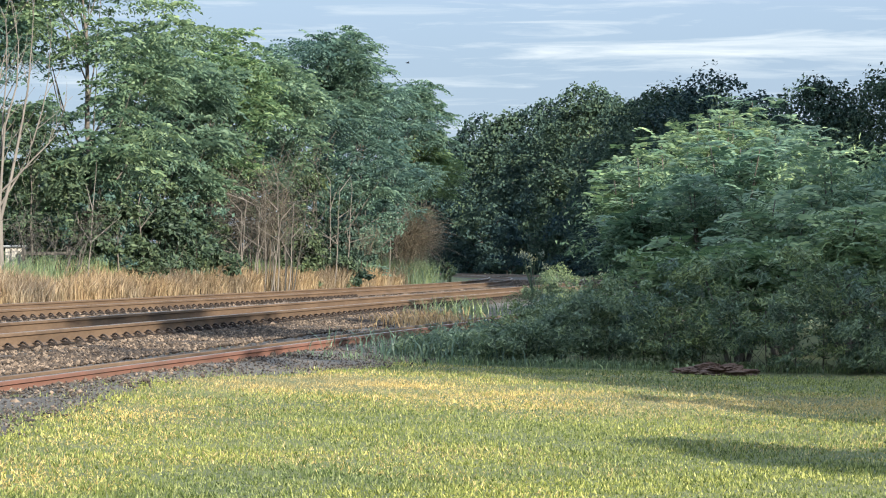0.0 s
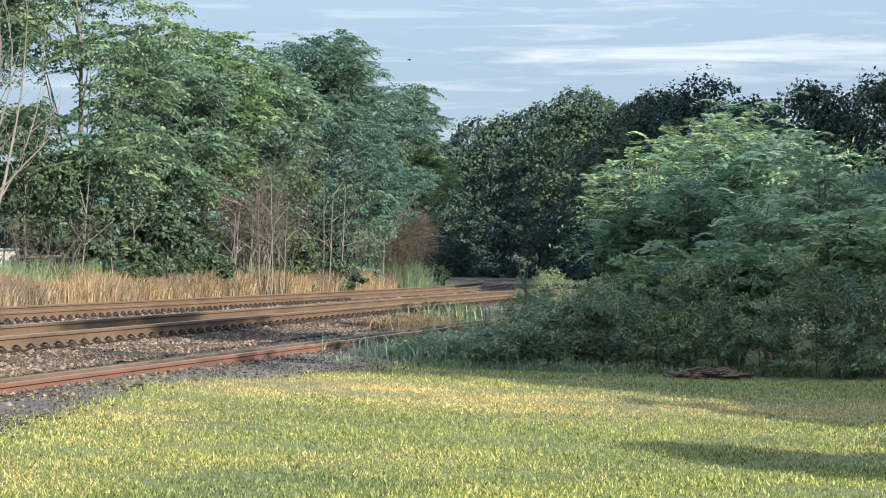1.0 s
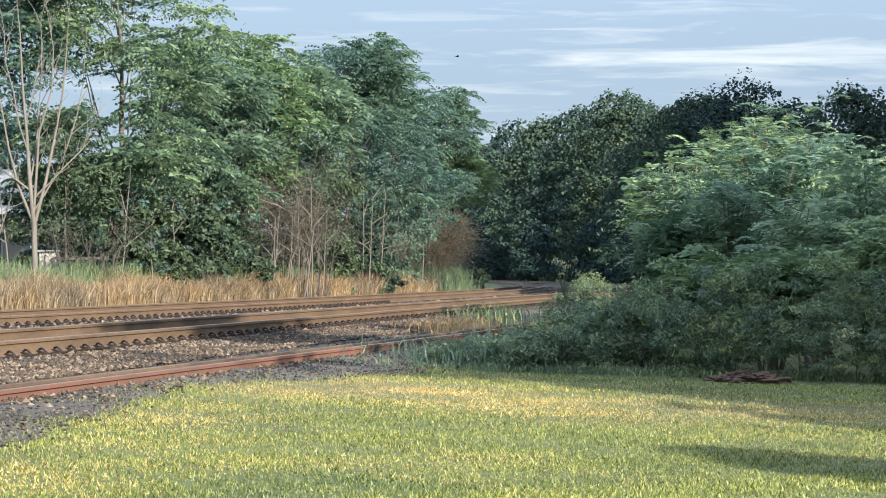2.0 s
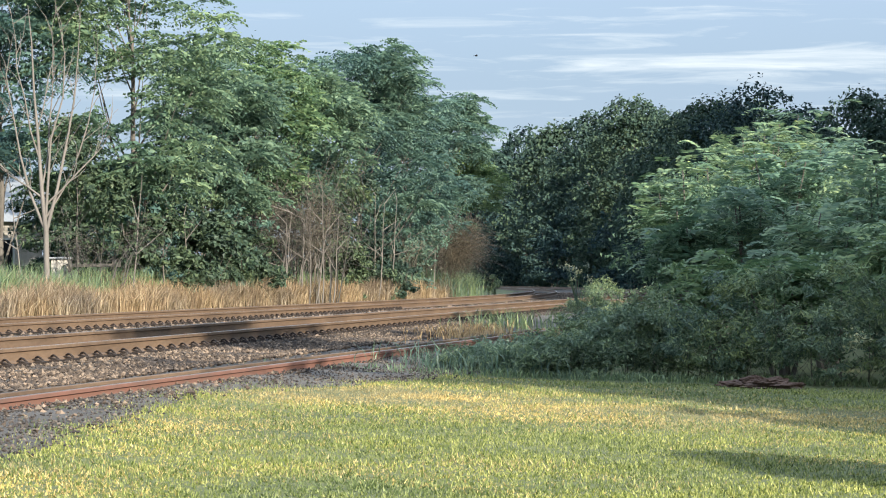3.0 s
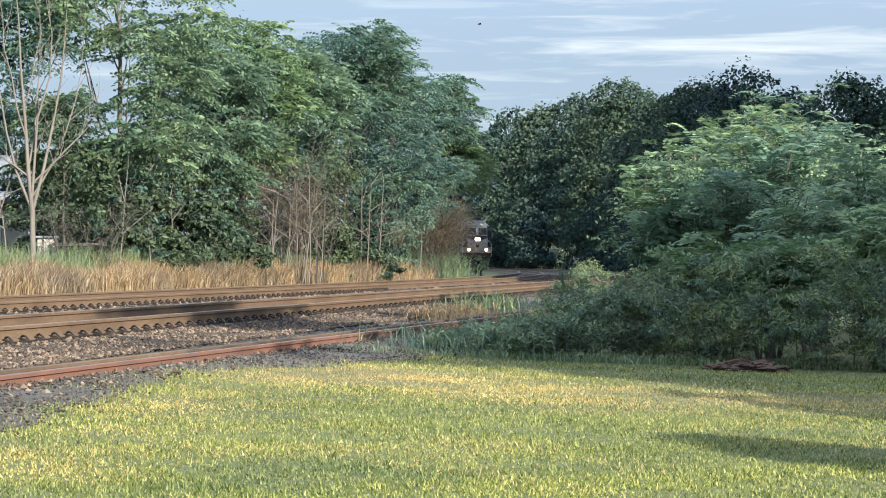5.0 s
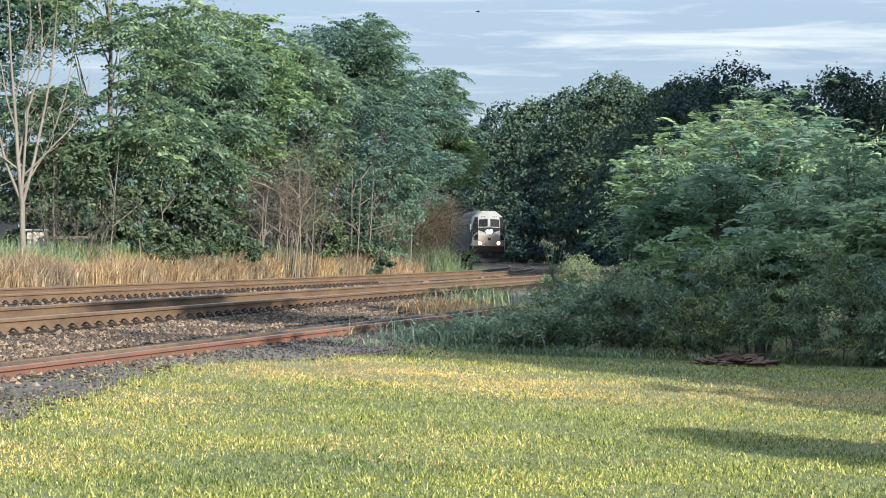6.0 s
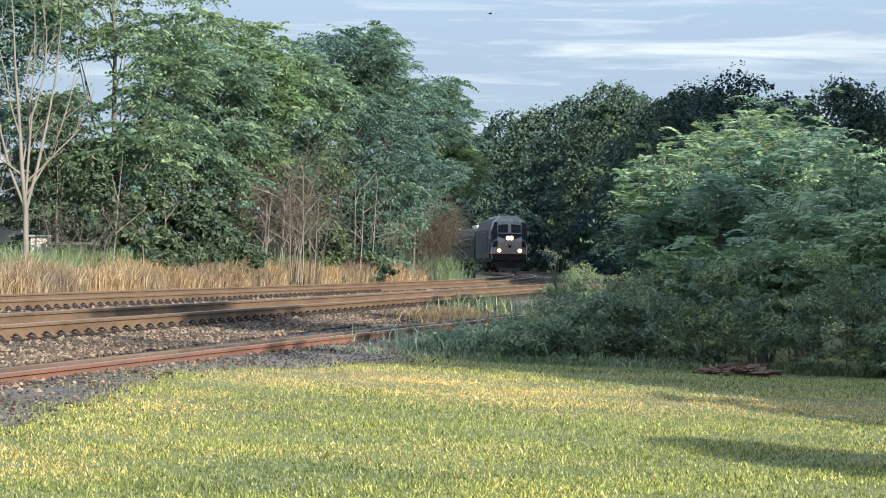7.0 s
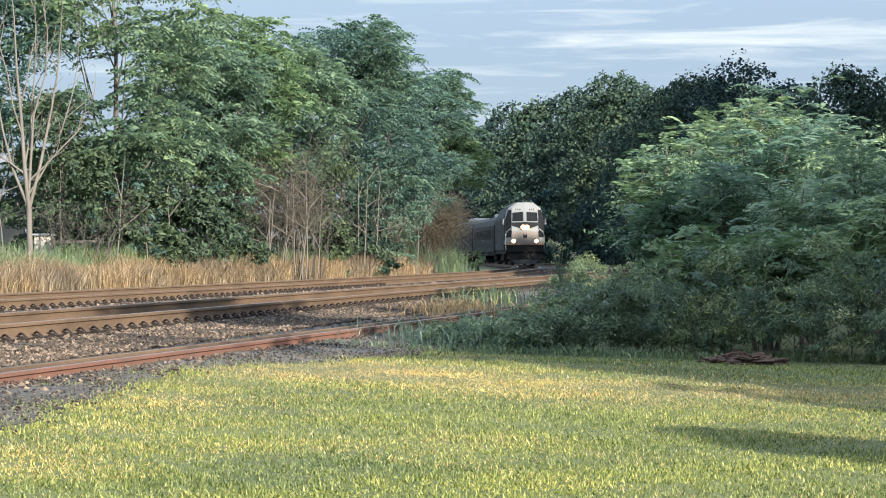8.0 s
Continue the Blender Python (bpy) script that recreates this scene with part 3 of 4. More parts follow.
def panel(pts, thick, way=(0, -1, 0)):
    """A flat plate of a given outline, with thickness."""
    bm = bmesh.new()
    w = Vector(way).normalized() * thick
    a = [bm.verts.new(Vector(p)) for p in pts]
    b = [bm.verts.new(Vector(p) + w) for p in pts]
    n = len(pts)
    bm.faces.new(a)
    bm.faces.new(b[::-1])
    for k in range(n):
        bm.faces.new((a[k], b[k], b[(k + 1) % n], a[(k + 1) % n]))
    bmesh.ops.recalc_face_normals(bm, faces=bm.faces)
    return bm


def bogie(parent, y, name="bogie"):
    b = part(name, add_box(add_box(box((-1.15, y - 1.7, 0.45), (-0.95, y + 1.7, 0.8), 0.05), (0.95, y - 1.7, 0.45), (1.15, y + 1.7, 0.8), 0.05),
                           (-0.95, y - 0.25, 0.5), (0.95, y + 0.25, 0.85), 0.03), M["under"], parent)
    for k in (-1.2, 1.2):
        bm = rod((-0.82, 0, 0), (0.82, 0, 0), 0.085, None, 12)
        for sx in (-0.755, 0.755):
            add_rod(bm, (sx - 0.065, 0, 0), (sx + 0.065, 0, 0), 0.5, None, 28)
            add_rod(bm, (sx + math.copysign(0.02, sx), 0, 0), (sx + math.copysign(0.12, sx), 0, 0), 0.14, 0.11, 12)
        w = part("wheelset", bm, M["under"], b)
        w.location = (0, y + k, 0.5)


def locomotive():
    t = thing("locomotive", "silver and black diesel passenger locomotive with lit headlights", "locomotive")
    hood = [(-1.5, 1.15), (1.5, 1.15), (1.5, 3.5), (1.05, 4.35), (0.5, 4.55), (-0.5, 4.55), (-1.05, 4.35), (-1.5, 3.5)]
    part("body", prism(hood, 3.2, 20.6), M["hood"], t, "engine hood, grey darkened for shade")
    def rake(x, z):
        """How far the faceted front stands back: a shallow middle, chamfered corners, a raked screen."""
        return (0.0 if z < 2.5 else (z - 2.5) * 0.30) + 0.05 * abs(x) + 0.95 * max(0.0, abs(x) - 1.02)
    # the front is faceted: rows of the outline drawn in towards the top
    bm = bmesh.new()
    rows = [(1.55, 1.46, 1.02), (2.5, 1.46, 1.02), (3.45, 1.44, 1.0), (4.15, 1.22, 0.95), (4.58, 0.62, 0.5)]
    grid = []
    for z, half, flat in rows:
        grid.append([bm.verts.new((x, rake(x, z), z)) for x in (-half, -flat, 0.0, flat, half)])
    back = [[bm.verts.new((x, 3.3, z)) for x in (-half, half)] for z, half, _ in rows]
    for j in range(len(rows) - 1):
        for k in range(4):
            bm.faces.new((grid[j][k], grid[j][k + 1], grid[j + 1][k + 1], grid[j + 1][k]))
        bm.faces.new((grid[j][0], grid[j + 1][0], back[j + 1][0], back[j][0]))
        bm.faces.new((grid[j][4], back[j][1], back[j + 1][1], grid[j + 1][4]))
    bm.faces.new((*grid[-1], back[-1][1], back[-1][0]))
    bmesh.ops.recalc_face_normals(bm, faces=bm.faces)
    nose = part("cab", bm, M["silver"], t, "faceted silver cab front")

    def face(x, z, out=0.02):
        return (x, rake(x, z) - out, z)
    for sgn in (-1, 1):
        q = [face(sgn * 0.13, 3.22), face(sgn * 0.97, 3.20), face(sgn * 0.95, 3.84), face(sgn * 0.13, 3.90)]
        win = part("windscreen", panel(q, 0.02), M["glass"], nose, "dark windscreen")
        part("screen_sill", panel([face(sgn * 0.12, 3.15, 0.03), face(sgn * 0.98, 3.13, 0.03), face(sgn * 0.98, 3.19, 0.03), face(sgn * 0.12, 3.21, 0.03)], 0.02), M["silver"], win)
        part("screen_rim", panel([face(sgn * 0.97, 3.18, 0.03), face(sgn * 1.01, 3.18, 0.03), face(sgn * 0.98, 3.88, 0.03), face(sgn * 0.94, 3.88, 0.03)], 0.02), M["silver"], win)
        part("wiper", rod(face(sgn * 0.45, 3.24, 0.06), face(sgn * 0.72, 3.66, 0.06), 0.015), M["black"], win)
        # black band under the screen that falls to a point in the middle
        part("dark_wing", panel([face(0, 2.58, 0.006), face(sgn * 1.0, 2.90, 0.006), face(sgn * 1.0, 3.14, 0.006), face(0, 3.16, 0.006)], 0.010), M["black"], nose, "black band falling to a point under the screen")
        for z0, z1, x0, x1 in ((2.05, 2.5, 1.46, 1.46), (2.5, 3.45, 1.46, 1.44), (3.45, 4.05, 1.44, 1.24)):
            part("corner_pillar", panel([face(sgn * 1.03, z0, 0.012), face(sgn * x0, z0, 0.012), face(sgn * x1, z1, 0.012), face(sgn * 1.0, z1, 0.012)], 0.02), M["black"], nose, "black corner of the cab")
        part("corner_flash", panel([face(sgn * 1.08, 2.62, 0.035), face(sgn * 1.40, 2.35, 0.035), face(sgn * 1.40, 2.48, 0.035), face(sgn * 1.08, 2.74, 0.035)], 0.012), M["silver"], nose, "silver stripe across the black corner")
        part("side_wing", panel([(sgn * 1.475, 0.55, 2.1), (sgn * 1.475, 2.9, 1.6), (sgn * 1.475, 2.9, 3.4), (sgn * 1.445, 0.95, 3.4)], 0.03, (sgn, 0, 0)), M["black"], nose, "black side of the cab")
        part("side_window", panel([(sgn * 1.50, 1.3, 2.75), (sgn * 1.50, 2.5, 2.75), (sgn * 1.47, 2.5, 3.35), (sgn * 1.47, 1.3, 3.35)], 0.03, (sgn, 0, 0)), M["glass"], nose)
        part("mirror", box((sgn * 1.60 - 0.06, 0.9, 2.95), (sgn * 1.60 + 0.06, 1.0, 3.4), 0.02), M["silver"], t, "pale wing mirror")
        part("number_board", panel([face(sgn * 0.22, 4.02), face(sgn * 0.86, 4.00), face(sgn * 0.84, 4.16), face(sgn * 0.22, 4.19)], 0.015), M["roofgrey"], nose, "number board with plain dark bars")
        for b in range(3):
            x = 0.32 + 0.16 * b
            part("bar", panel([face(sgn * x, 4.05, 0.04), face(sgn * (x + 0.09), 4.05, 0.04), face(sgn * (x + 0.09), 4.14, 0.04), face(sgn * x, 4.14, 0.04)], 0.01), M["under"], nose)
        d = part("ditch_light", rod((sgn * 0.86, 0.35, 1.78), (sgn * 0.86, -0.02, 1.78), 0.17, 0.19, 20), M["black"], t, "low ditch light, lit")
        part("lens", rod((sgn * 0.86, -0.02, 1.78), (sgn * 0.86, -0.06, 1.78), 0.11, 0.10, 20), M["ditch"], d, "glowing lens")
        part("reflector", rod((sgn * 0.86, -0.022, 1.78), (sgn * 0.86, -0.038, 1.78), 0.16, 0.16, 20), M["halo"], d, "warm glowing disc standing for the bloom of the lamp")
        part("step", add_box(box((sgn * 1.25 - 0.2, 0.5, 0.45), (sgn * 1.25 + 0.2, 0.9, 0.5), 0.01), (sgn * 1.25 - 0.2, 0.5, 0.8), (sgn * 1.25 + 0.2, 0.9, 0.85), 0.01), M["under"], t)
        part("handrail", add_rod(add_rod(rod((sgn * 1.45, 0.35, 1.2), (sgn * 1.45, 0.35, 2.3), 0.02), (sgn * 1.45, 0.35, 1.2), (sgn * 1.3, 0.4, 1.2), 0.02), (sgn * 1.45, 0.35, 2.3), (sgn * 1.3, 0.4, 2.3), 0.02), M["white"], t)
        part("air_hose", rod((sgn * 0.5, -0.05, 0.95), (sgn * 0.55, -0.1, 0.35), 0.03), M["black"], t)
        part("lamp_cover", box((sgn * 1.25 - 0.18, 0.26, 1.60), (sgn * 1.25 + 0.18, 0.40, 1.68), 0.03), M["orange"], t, "orange marker at the sill")
    h = part("headlight", box((-0.34, -0.04, 2.60), (0.34, 0.3, 2.96), 0.05), M["black"], t, "twin headlight in the middle of the nose, lit")
    for sgn in (-1, 1):
        part("lens", rod((sgn * 0.11, -0.035, 2.78), (sgn * 0.11, -0.08, 2.78), 0.14, 0.13, 24), M["head"], h, "glowing lens")
        part("reflector", rod((sgn * 0.15, -0.03, 2.78), (sgn * 0.15, -0.055, 2.78), 0.18, 0.18, 24), M["halo"], h, "warm glowing disc standing for the bloom of the lamp")
    # this plate carries the warm light on the nose as a colour
    part("nose_panel", panel([face(-1.0, 1.60, 0.008), face(0, 1.60, 0.008), face(1.0, 1.60, 0.008), face(1.0, 2.48, 0.008), face(0, 2.48, 0.008), face(-1.0, 2.48, 0.008)], 0.006), M["tan"], nose, "lower nose panel, warm light in its colour")
    part("emblem", panel([face(-0.14, 2.02), face(0.14, 2.02), face(0.14, 2.34), face(0.0, 2.18), face(-0.14, 2.34)], 0.012), M["black"], nose)
    part("centre_post", panel([face(-0.10, 3.18, 0.03), face(0.10, 3.18, 0.03), face(0.10, 3.95, 0.03), face(-0.10, 3.95, 0.03)], 0.03), M["silver"], nose)
    part("orange_sill", box((-1.45, 0.02, 1.52), (1.45, 0.46, 1.55), 0.005), M["orange"], t, "thin orange sill stripe")
    part("buffer_beam", box((-1.40, 0.06, 1.0), (1.40, 0.5, 1.5), 0.03), M["under"], t, "grimy buffer beam")
    part("pilot", panel([(-1.35, 0.25, 0.98), (1.35, 0.25, 0.98), (1.1, -0.05, 0.18), (-1.1, -0.05, 0.18)], 0.05), M["under"], t, "grimy pilot plate")
    part("snow_plough", panel([(-0.95, -0.12, 0.42), (0.95, -0.12, 0.42), (0.8, -0.22, 0.12), (-0.8, -0.22, 0.12)], 0.04), M["hood"], t, "grey plough blade")
    part("coupler", add_box(box((-0.14, -0.45, 0.7), (0.14, 0.3, 0.95), 0.04), (-0.2, -0.6, 0.66), (0.2, -0.38, 1.0), 0.05), M["under"], t)
    part("underframe", box((-1.45, 0.5, 0.85), (1.45, 20.5, 1.15), 0.03), M["under"], t)
    part("fuel_tank", box((-1.3, 8.2, 0.3), (1.3, 13.0, 0.86), 0.12), M["under"], t)
    for k in range(7):
        part("side_door", box((-1.53, 5.0 + 2.1 * k, 1.5), (-1.50, 6.7 + 2.1 * k, 3.3), 0.006), M["hood"], t)
        part("side_door", box((1.50, 5.0 + 2.1 * k, 1.5), (1.53, 6.7 + 2.1 * k, 3.3), 0.006), M["hood"], t)
    for y in (6.5, 10.0, 13.5, 17.0):
        f = part("roof_fan", rod((0, y, 4.5), (0, y, 4.68), 0.62, 0.6, 24), M["roofgrey"], t)
        part("fan_hub", rod((0, y, 4.66), (0, y, 4.72), 0.16, None, 12), M["black"], f)
    part("horn", rod((0.3, 2.2, 4.68), (0.3, 1.7, 4.72), 0.04, 0.09), M["black"], t)
    for ob in t.children_recursive:
        ob.data.transform(Matrix.Diagonal((1, 1, 1.045, 1)))
    bogie(t, 4.2)
    bogie(t, 16.6)
    return t


def coach():
    t = thing("passenger_coach", "grey stainless passenger coach with dark windows", "coach", "coaches of the train")
    ring = [(-1.52, 1.1), (1.52, 1.1), (1.52, 3.3), (1.38, 3.75), (0.9, 4.05), (0, 4.15), (-0.9, 4.05), (-1.38, 3.75), (-1.52, 3.3)]
    part("body", prism([(x, min(z, 3.55)) for x, z in ring if z < 3.6] + [], 0.3, 25.7), M["steel"], t, "fluted grey side")
    roof = [(-1.52, 3.3), (1.52, 3.3), (1.38, 3.75), (0.9, 4.05), (0, 4.15), (-0.9, 4.05), (-1.38, 3.75)]
    part("roof", prism(roof, 0.32, 25.68), M["coach_roof"], t, "coach roof darkened for shade")
    part("roof_unit", box((-0.8, 5.0, 4.05), (0.8, 9.0, 4.35), 0.08), M["white"], t, "pale roof unit")
    part("underframe", box((-1.4, 0.4, 0.75), (1.4, 25.6, 1.1), 0.04), M["under"], t)
    for sgn in (-1, 1):
        x0, x1 = sorted((sgn * 1.515, sgn * 1.545))
        for k in range(11):
            part("window", box((x0, 3.4 + 1.8 * k, 2.15), (x1, 4.7 + 1.8 * k, 2.95), 0.01), M["tint"], t)
        for y in (1.2, 23.6):
            d = part("door", box((x0, y, 1.15), (x1, y + 1.0, 3.1), 0.01), M["steel"], t)
            part("door_window", box((min(x0, x0 + sgn * 0.012), y + 0.25, 2.15), (max(x1, x1 + sgn * 0.012), y + 0.75, 2.9)), M["tint"], d)
        for k in range(5):
            part("flute", box((x0, 0.35, 1.25 + 0.16 * k), (x1 - 0.0, 25.65, 1.31 + 0.16 * k)), M["steel"], t)
    bogie(t, 4.0)
    bogie(t, 22.0)
    return t


engine = locomotive()
coaches = [coach()]
for _ in range(3):
    coaches.append(copy_thing(coaches[0], Matrix.Identity(4)))

# ---- trees on the far side of the tracks: x, y, height, crown radius ----
ALO = "tall tree of heaven with layered green foliage behind dry grass"
for x, y, h, r, leaf, n, lob, low in (
        (-9.9, 80.5, 13.2, 3.5, "leaf", 11500, 44, 0.16), (-13.8, 79.0, 11.6, 3.0, "leaf", 7500, 32, 0.3), (-6.9, 94.0, 9.6, 2.6, "leaf_gold", 8000, 34, 0.42),
        (-3.6, 111.0, 11.3, 3.5, "leaf", 11500, 50, 0.22), (-5.3, 101.0, 9.3, 2.5, "leaf", 7000, 32, 0.40), (0.0, 131.0, 10.6, 2.7, "leaf", 9500, 40, 0.42),
        (1.3, 147.0, 9.0, 1.9, "leaf_gold", 6500, 30, 0.56), (2.0, 163.0, 8.6, 1.9, "leaf_gold", 5200, 26, 0.62), (-8.2, 88.0, 8.8, 2.5, "leaf", 8000, 34, 0.16),
        (-1.6, 122.0, 10.9, 3.0, "leaf", 8000, 34, 0.16)):
    tier_tree("tree_of_heaven", x, y, h, r, ALO, leaf, int(n * 0.034), h * low, int(lob * 1.9), "trees beyond the tracks", fill=int(n * 0.6))
for x, y, h, r in ((-17.5, 103.0, 6.4, 3.0), (-13.0, 101.0, 5.6, 2.8), (-9.8, 112.0, 7.2, 3.0), (-6.8, 122.0, 8.5, 3.0), (-3.6, 136.0, 9.0, 3.0), (-20, 84, 6.5, 3.0)):
    tree("backing_tree", x, y, h, r, "tree in the second row, leaves coloured dark for shade", "leaf_wood_shade", 5500, 0.36, 0.2, 46, 0.8, group="second row of trees")
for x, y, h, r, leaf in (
        (-11.2, 77.5, 5.2, 1.9, "leaf_low_shade"), (-9.0, 82.5, 5.6, 2.0, "leaf_low_shade"), (-8.2, 86.5, 6.0, 1.9, "leaf"), (-7.6, 91.0, 5.4, 1.8, "leaf_low_shade"),
        (-7.3, 97.0, 5.2, 1.6, "leaf_low_shade"), (-4.6, 104.0, 6.3, 1.9, "leaf_low_shade"), (-3.4, 108.0, 5.6, 1.9, "leaf_low_shade"), (-1.9, 116.0, 6.0, 2.0, "leaf"),
        (-0.8, 135.0, 6.8, 2.1, "leaf_gold"), (-0.4, 134.0, 6.6, 2.0, "leaf_low_shade"), (-0.2, 142.0, 6.6, 1.9, "leaf"), (0.0, 150.0, 6.0, 1.7, "leaf_gold"),
        (-15.8, 76.0, 2.6, 1.3, "leaf_low_shade"), (-13.9, 89.0, 4.2, 1.6, "leaf_low_shade"), (-12.6, 92.0, 4.6, 2.0, "leaf_low_shade"), (-12.0, 85.0, 4.2, 1.8, "leaf_low_shade"), (-10.0, 80.0, 4.4, 1.6, "leaf"), (-8.6, 78.0, 3.0, 1.4, "leaf_low_shade"), (-7.6, 83.0, 3.2, 1.5, "leaf_low_shade"), (-6.9, 87.0, 2.8, 1.4, "leaf_low_shade"),
        (-7.2, 91.0, 2.4, 1.1, "leaf_low_shade"), (-3.9, 101.0, 2.6, 1.3, "leaf_low_shade"), (-2.4, 109.0, 2.8, 1.4, "leaf_low_shade"), (-2.1, 118.0, 2.6, 1.1, "leaf_low_shade")):
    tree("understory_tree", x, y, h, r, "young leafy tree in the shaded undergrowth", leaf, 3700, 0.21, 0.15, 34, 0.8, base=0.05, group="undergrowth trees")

# ---- the wood along the outside of the curve ----
for x, y, h, r in (
        (7.3, 345.0, 18.5, 5.5), (10.8, 318.0, 20.5, 6.0), (13.6, 292.0, 19.5, 5.5), (15.8, 262.0, 18.5, 5.5), (17.5, 228.0, 17.8, 5.2),
        (18.2, 196.0, 14.2, 4.6), (18.0, 166.0, 13.4, 4.4), (17.5, 140.0, 12.4, 4.0), (21.5, 146.0, 11.5, 4.0), (19.5, 116.0, 10.2, 3.4),
        (24.0, 122.0, 11.0, 4.0), (1.0, 372.0, 18.0, 5.5), (-6.0, 400.0, 17.0, 6.0), (22.0, 250.0, 18.0, 6.0), (20.0, 300.0, 19.0, 6.0), (24.0, 190.0, 15.0, 5.0), (11.5, 352.0, 18.5, 6.0), (5.5, 366.0, 18.0, 6.0), (-1.0, 384.0, 17.0, 6.0)):
    tree("wood_tree", x, y, h, r, "tall broadleaf tree at the edge of the wood, leaves coloured dark for shade", "leaf_wood_shade", int(min(15000, 13500 * 240 / y)), 0.0016 * y, h * 0.06, 110, 0.9, group="trees of the wood", slim=0.75, bunch=5, shell=True)
for x, y, h, r in (
        (7.0, 336.0, 9.0, 4.2), (10.5, 308.0, 9.0, 4.2), (12.6, 284.0, 9.0, 4.0), (14.0, 258.0, 9.0, 4.0), (15.2, 232.0, 8.5, 3.8), (16.0, 206.0, 8.0, 3.6),
        (16.4, 182.0, 7.5, 3.4), (15.4, 158.0, 7.0, 3.2), (14.4, 134.0, 6.5, 3.0), (14.0, 112.0, 6.0, 2.8), (8.6, 326.0, 9.0, 4.2), (4.6, 350.0, 9.5, 4.5), (2.0, 360.0, 9.0, 4.5), (-4.0, 385.0, 9.0, 5.0)):
    tree("edge_shrub", x, y, h, r, "dense shrub in the wood, leaves coloured dark for shade", "leaf_wood_shade", 4200, 0.14 + 0.0012 * y, 0.1, 44, 0.9, bunch=5, shell=True, base=0.07, group="shrubs of the wood", category="shrub")

# ---- the thicket beside the lawn ----
for x, y, h, r in (
        (4.35, 46.0, 2.7, 0.9), (5.2, 52.0, 3.9, 1.2), (5.6, 46.0, 3.4, 1.4), (6.6, 50.0, 4.6, 1.7), (7.9, 52.0, 4.8, 1.7), (7.3, 58.0, 5.7, 1.8), (8.8, 60.0, 6.1, 1.9), (10.4, 57.0, 3.9, 1.6), (6.2, 55.0, 4.6, 1.5), (6.4, 41.0, 2.9, 1.3),
        (7.8, 44.0, 3.6, 1.5), (9.2, 47.0, 4.3, 1.7), (4.4, 40.5, 2.0, 1.0), (5.2, 38.0, 1.9, 1.0), (6.9, 37.5, 2.3, 1.2), (8.6, 39.5, 3.0, 1.4),
        (9.6, 42.0, 3.6, 1.5), (10.8, 44.0, 4.0, 1.6), (10.3, 38.5, 3.0, 1.5), (12.0, 41.0, 3.6, 1.7), (5.6, 56.0, 4.4, 1.7), (9.0, 58.0, 5.0, 1.6)):
    # some shrubs take the yellower leaf: their sunlit tops are put into the colour
    sumac(x, y, h, r, "green sumac shrub with drooping feathered fronds", int(150 * r + 60), int(1500 * r), leaf="leaf_gold" if x < 5.3 or 48 < y < 51 else "frond")
for k in range(22):
    q = k / 21
    x = 0.6 + 8.6 * q
    y = 36.2 - 2.4 * q + rng.normal(0, 0.35)
    h = 0.32 + 1.3 * min(1, q * 2.2) + rng.normal(0, 0.12)
    tree("weed_bush", x, y, h, 0.75, "low leafy weeds at the edge of the mown lawn", "weed", 2300, 0.095, 0.05, 22, 0.9, base=0.012, group="weeds along the lawn", category="weeds", slim=0.28)
for x, y, h in ((1.2, 39.0, 0.55), (1.9, 41.0, 0.75), (2.6, 43.0, 0.9), (3.0, 41.0, 1.1), (3.3, 38.5, 1.3), (2.2, 38.2, 0.8), (3.6, 46.0, 1.1), (4.2, 52.0, 1.2), (3.5, 60.0, 1.0), (4.6, 72.0, 1.1), (5.6, 86.0, 1.3), (3.1, 50.0, 0.8)):
    tree("weed_bush", x, y, h, 0.8, "pale leafy weeds beside the track", "weed", 2100, 0.095, 0.05, 20, 0.9, base=0.012, group="weeds along the lawn", category="weeds", slim=0.28)

# tall trees beside the lawn, unseen shadow casters, and the depth of the wood
for x, y, h, r in ((22.8, 16.4, 16.0, 5.5), (27.0, 19.0, 15.0, 5.0), (33.0, 22.0, 15.5, 5.2), (40.0, 26.0, 15.0, 5.2), (22.6, 5.6, 14.5, 5.0)):
    tree("lawn_tree", x, y, h, r, "tall leafy tree beside the mown lawn", "leaf", 6500, 1.0, 0.4, 130, 0.85, bunch=2, group="trees by the lawn")
tree("lawn_tree", 19.2, 12.3, 11.8, 5.4, "broad leafy tree beside the mown lawn", "leaf", 7500, 1.0, 0.4, 120, 0.85, bunch=2, group="trees by the lawn")
tree("lawn_tree", 17.6, 10.4, 17.0, 5.4, "tall thinly leaved tree beside the mown lawn", "leaf", 3600, 0.45, 9.5, 46, 0.5, group="trees by the lawn")
for x, y, h in ((10.2, 7.9, 5.6), (12.6, 8.3, 5.6)):
    tree("lawn_tree", x, y, h, 1.7, "small leafy tree beside the mown lawn", "leaf", 4600, 0.24, 1.6, 22, 0.7, bunch=3, group="trees by the lawn")
deep = [tree("deep_wood_tree", 60.0 + 14 * k, 220.0, 12.5 + k, 5.6, "broadleaf tree in the depth of the wood", "leaf_wood_shade", 900, 1.8, 0.5, 60, 0.8, bunch=2, group="trees of the wood") for k in range(3)]
# extra-tall trees out of view, added to block the sun from the train
train_shade_trees = [tree("deep_wood_tree", 58.0 + 15 * k, 196.0, 29.0 + k, 7.2, "tall unseen tree added to keep the sun off the train", "leaf_wood_shade", 3200, 1.9, 0.5, 90, 0.85, bunch=2, group="trees of the wood") for k in range(3)]
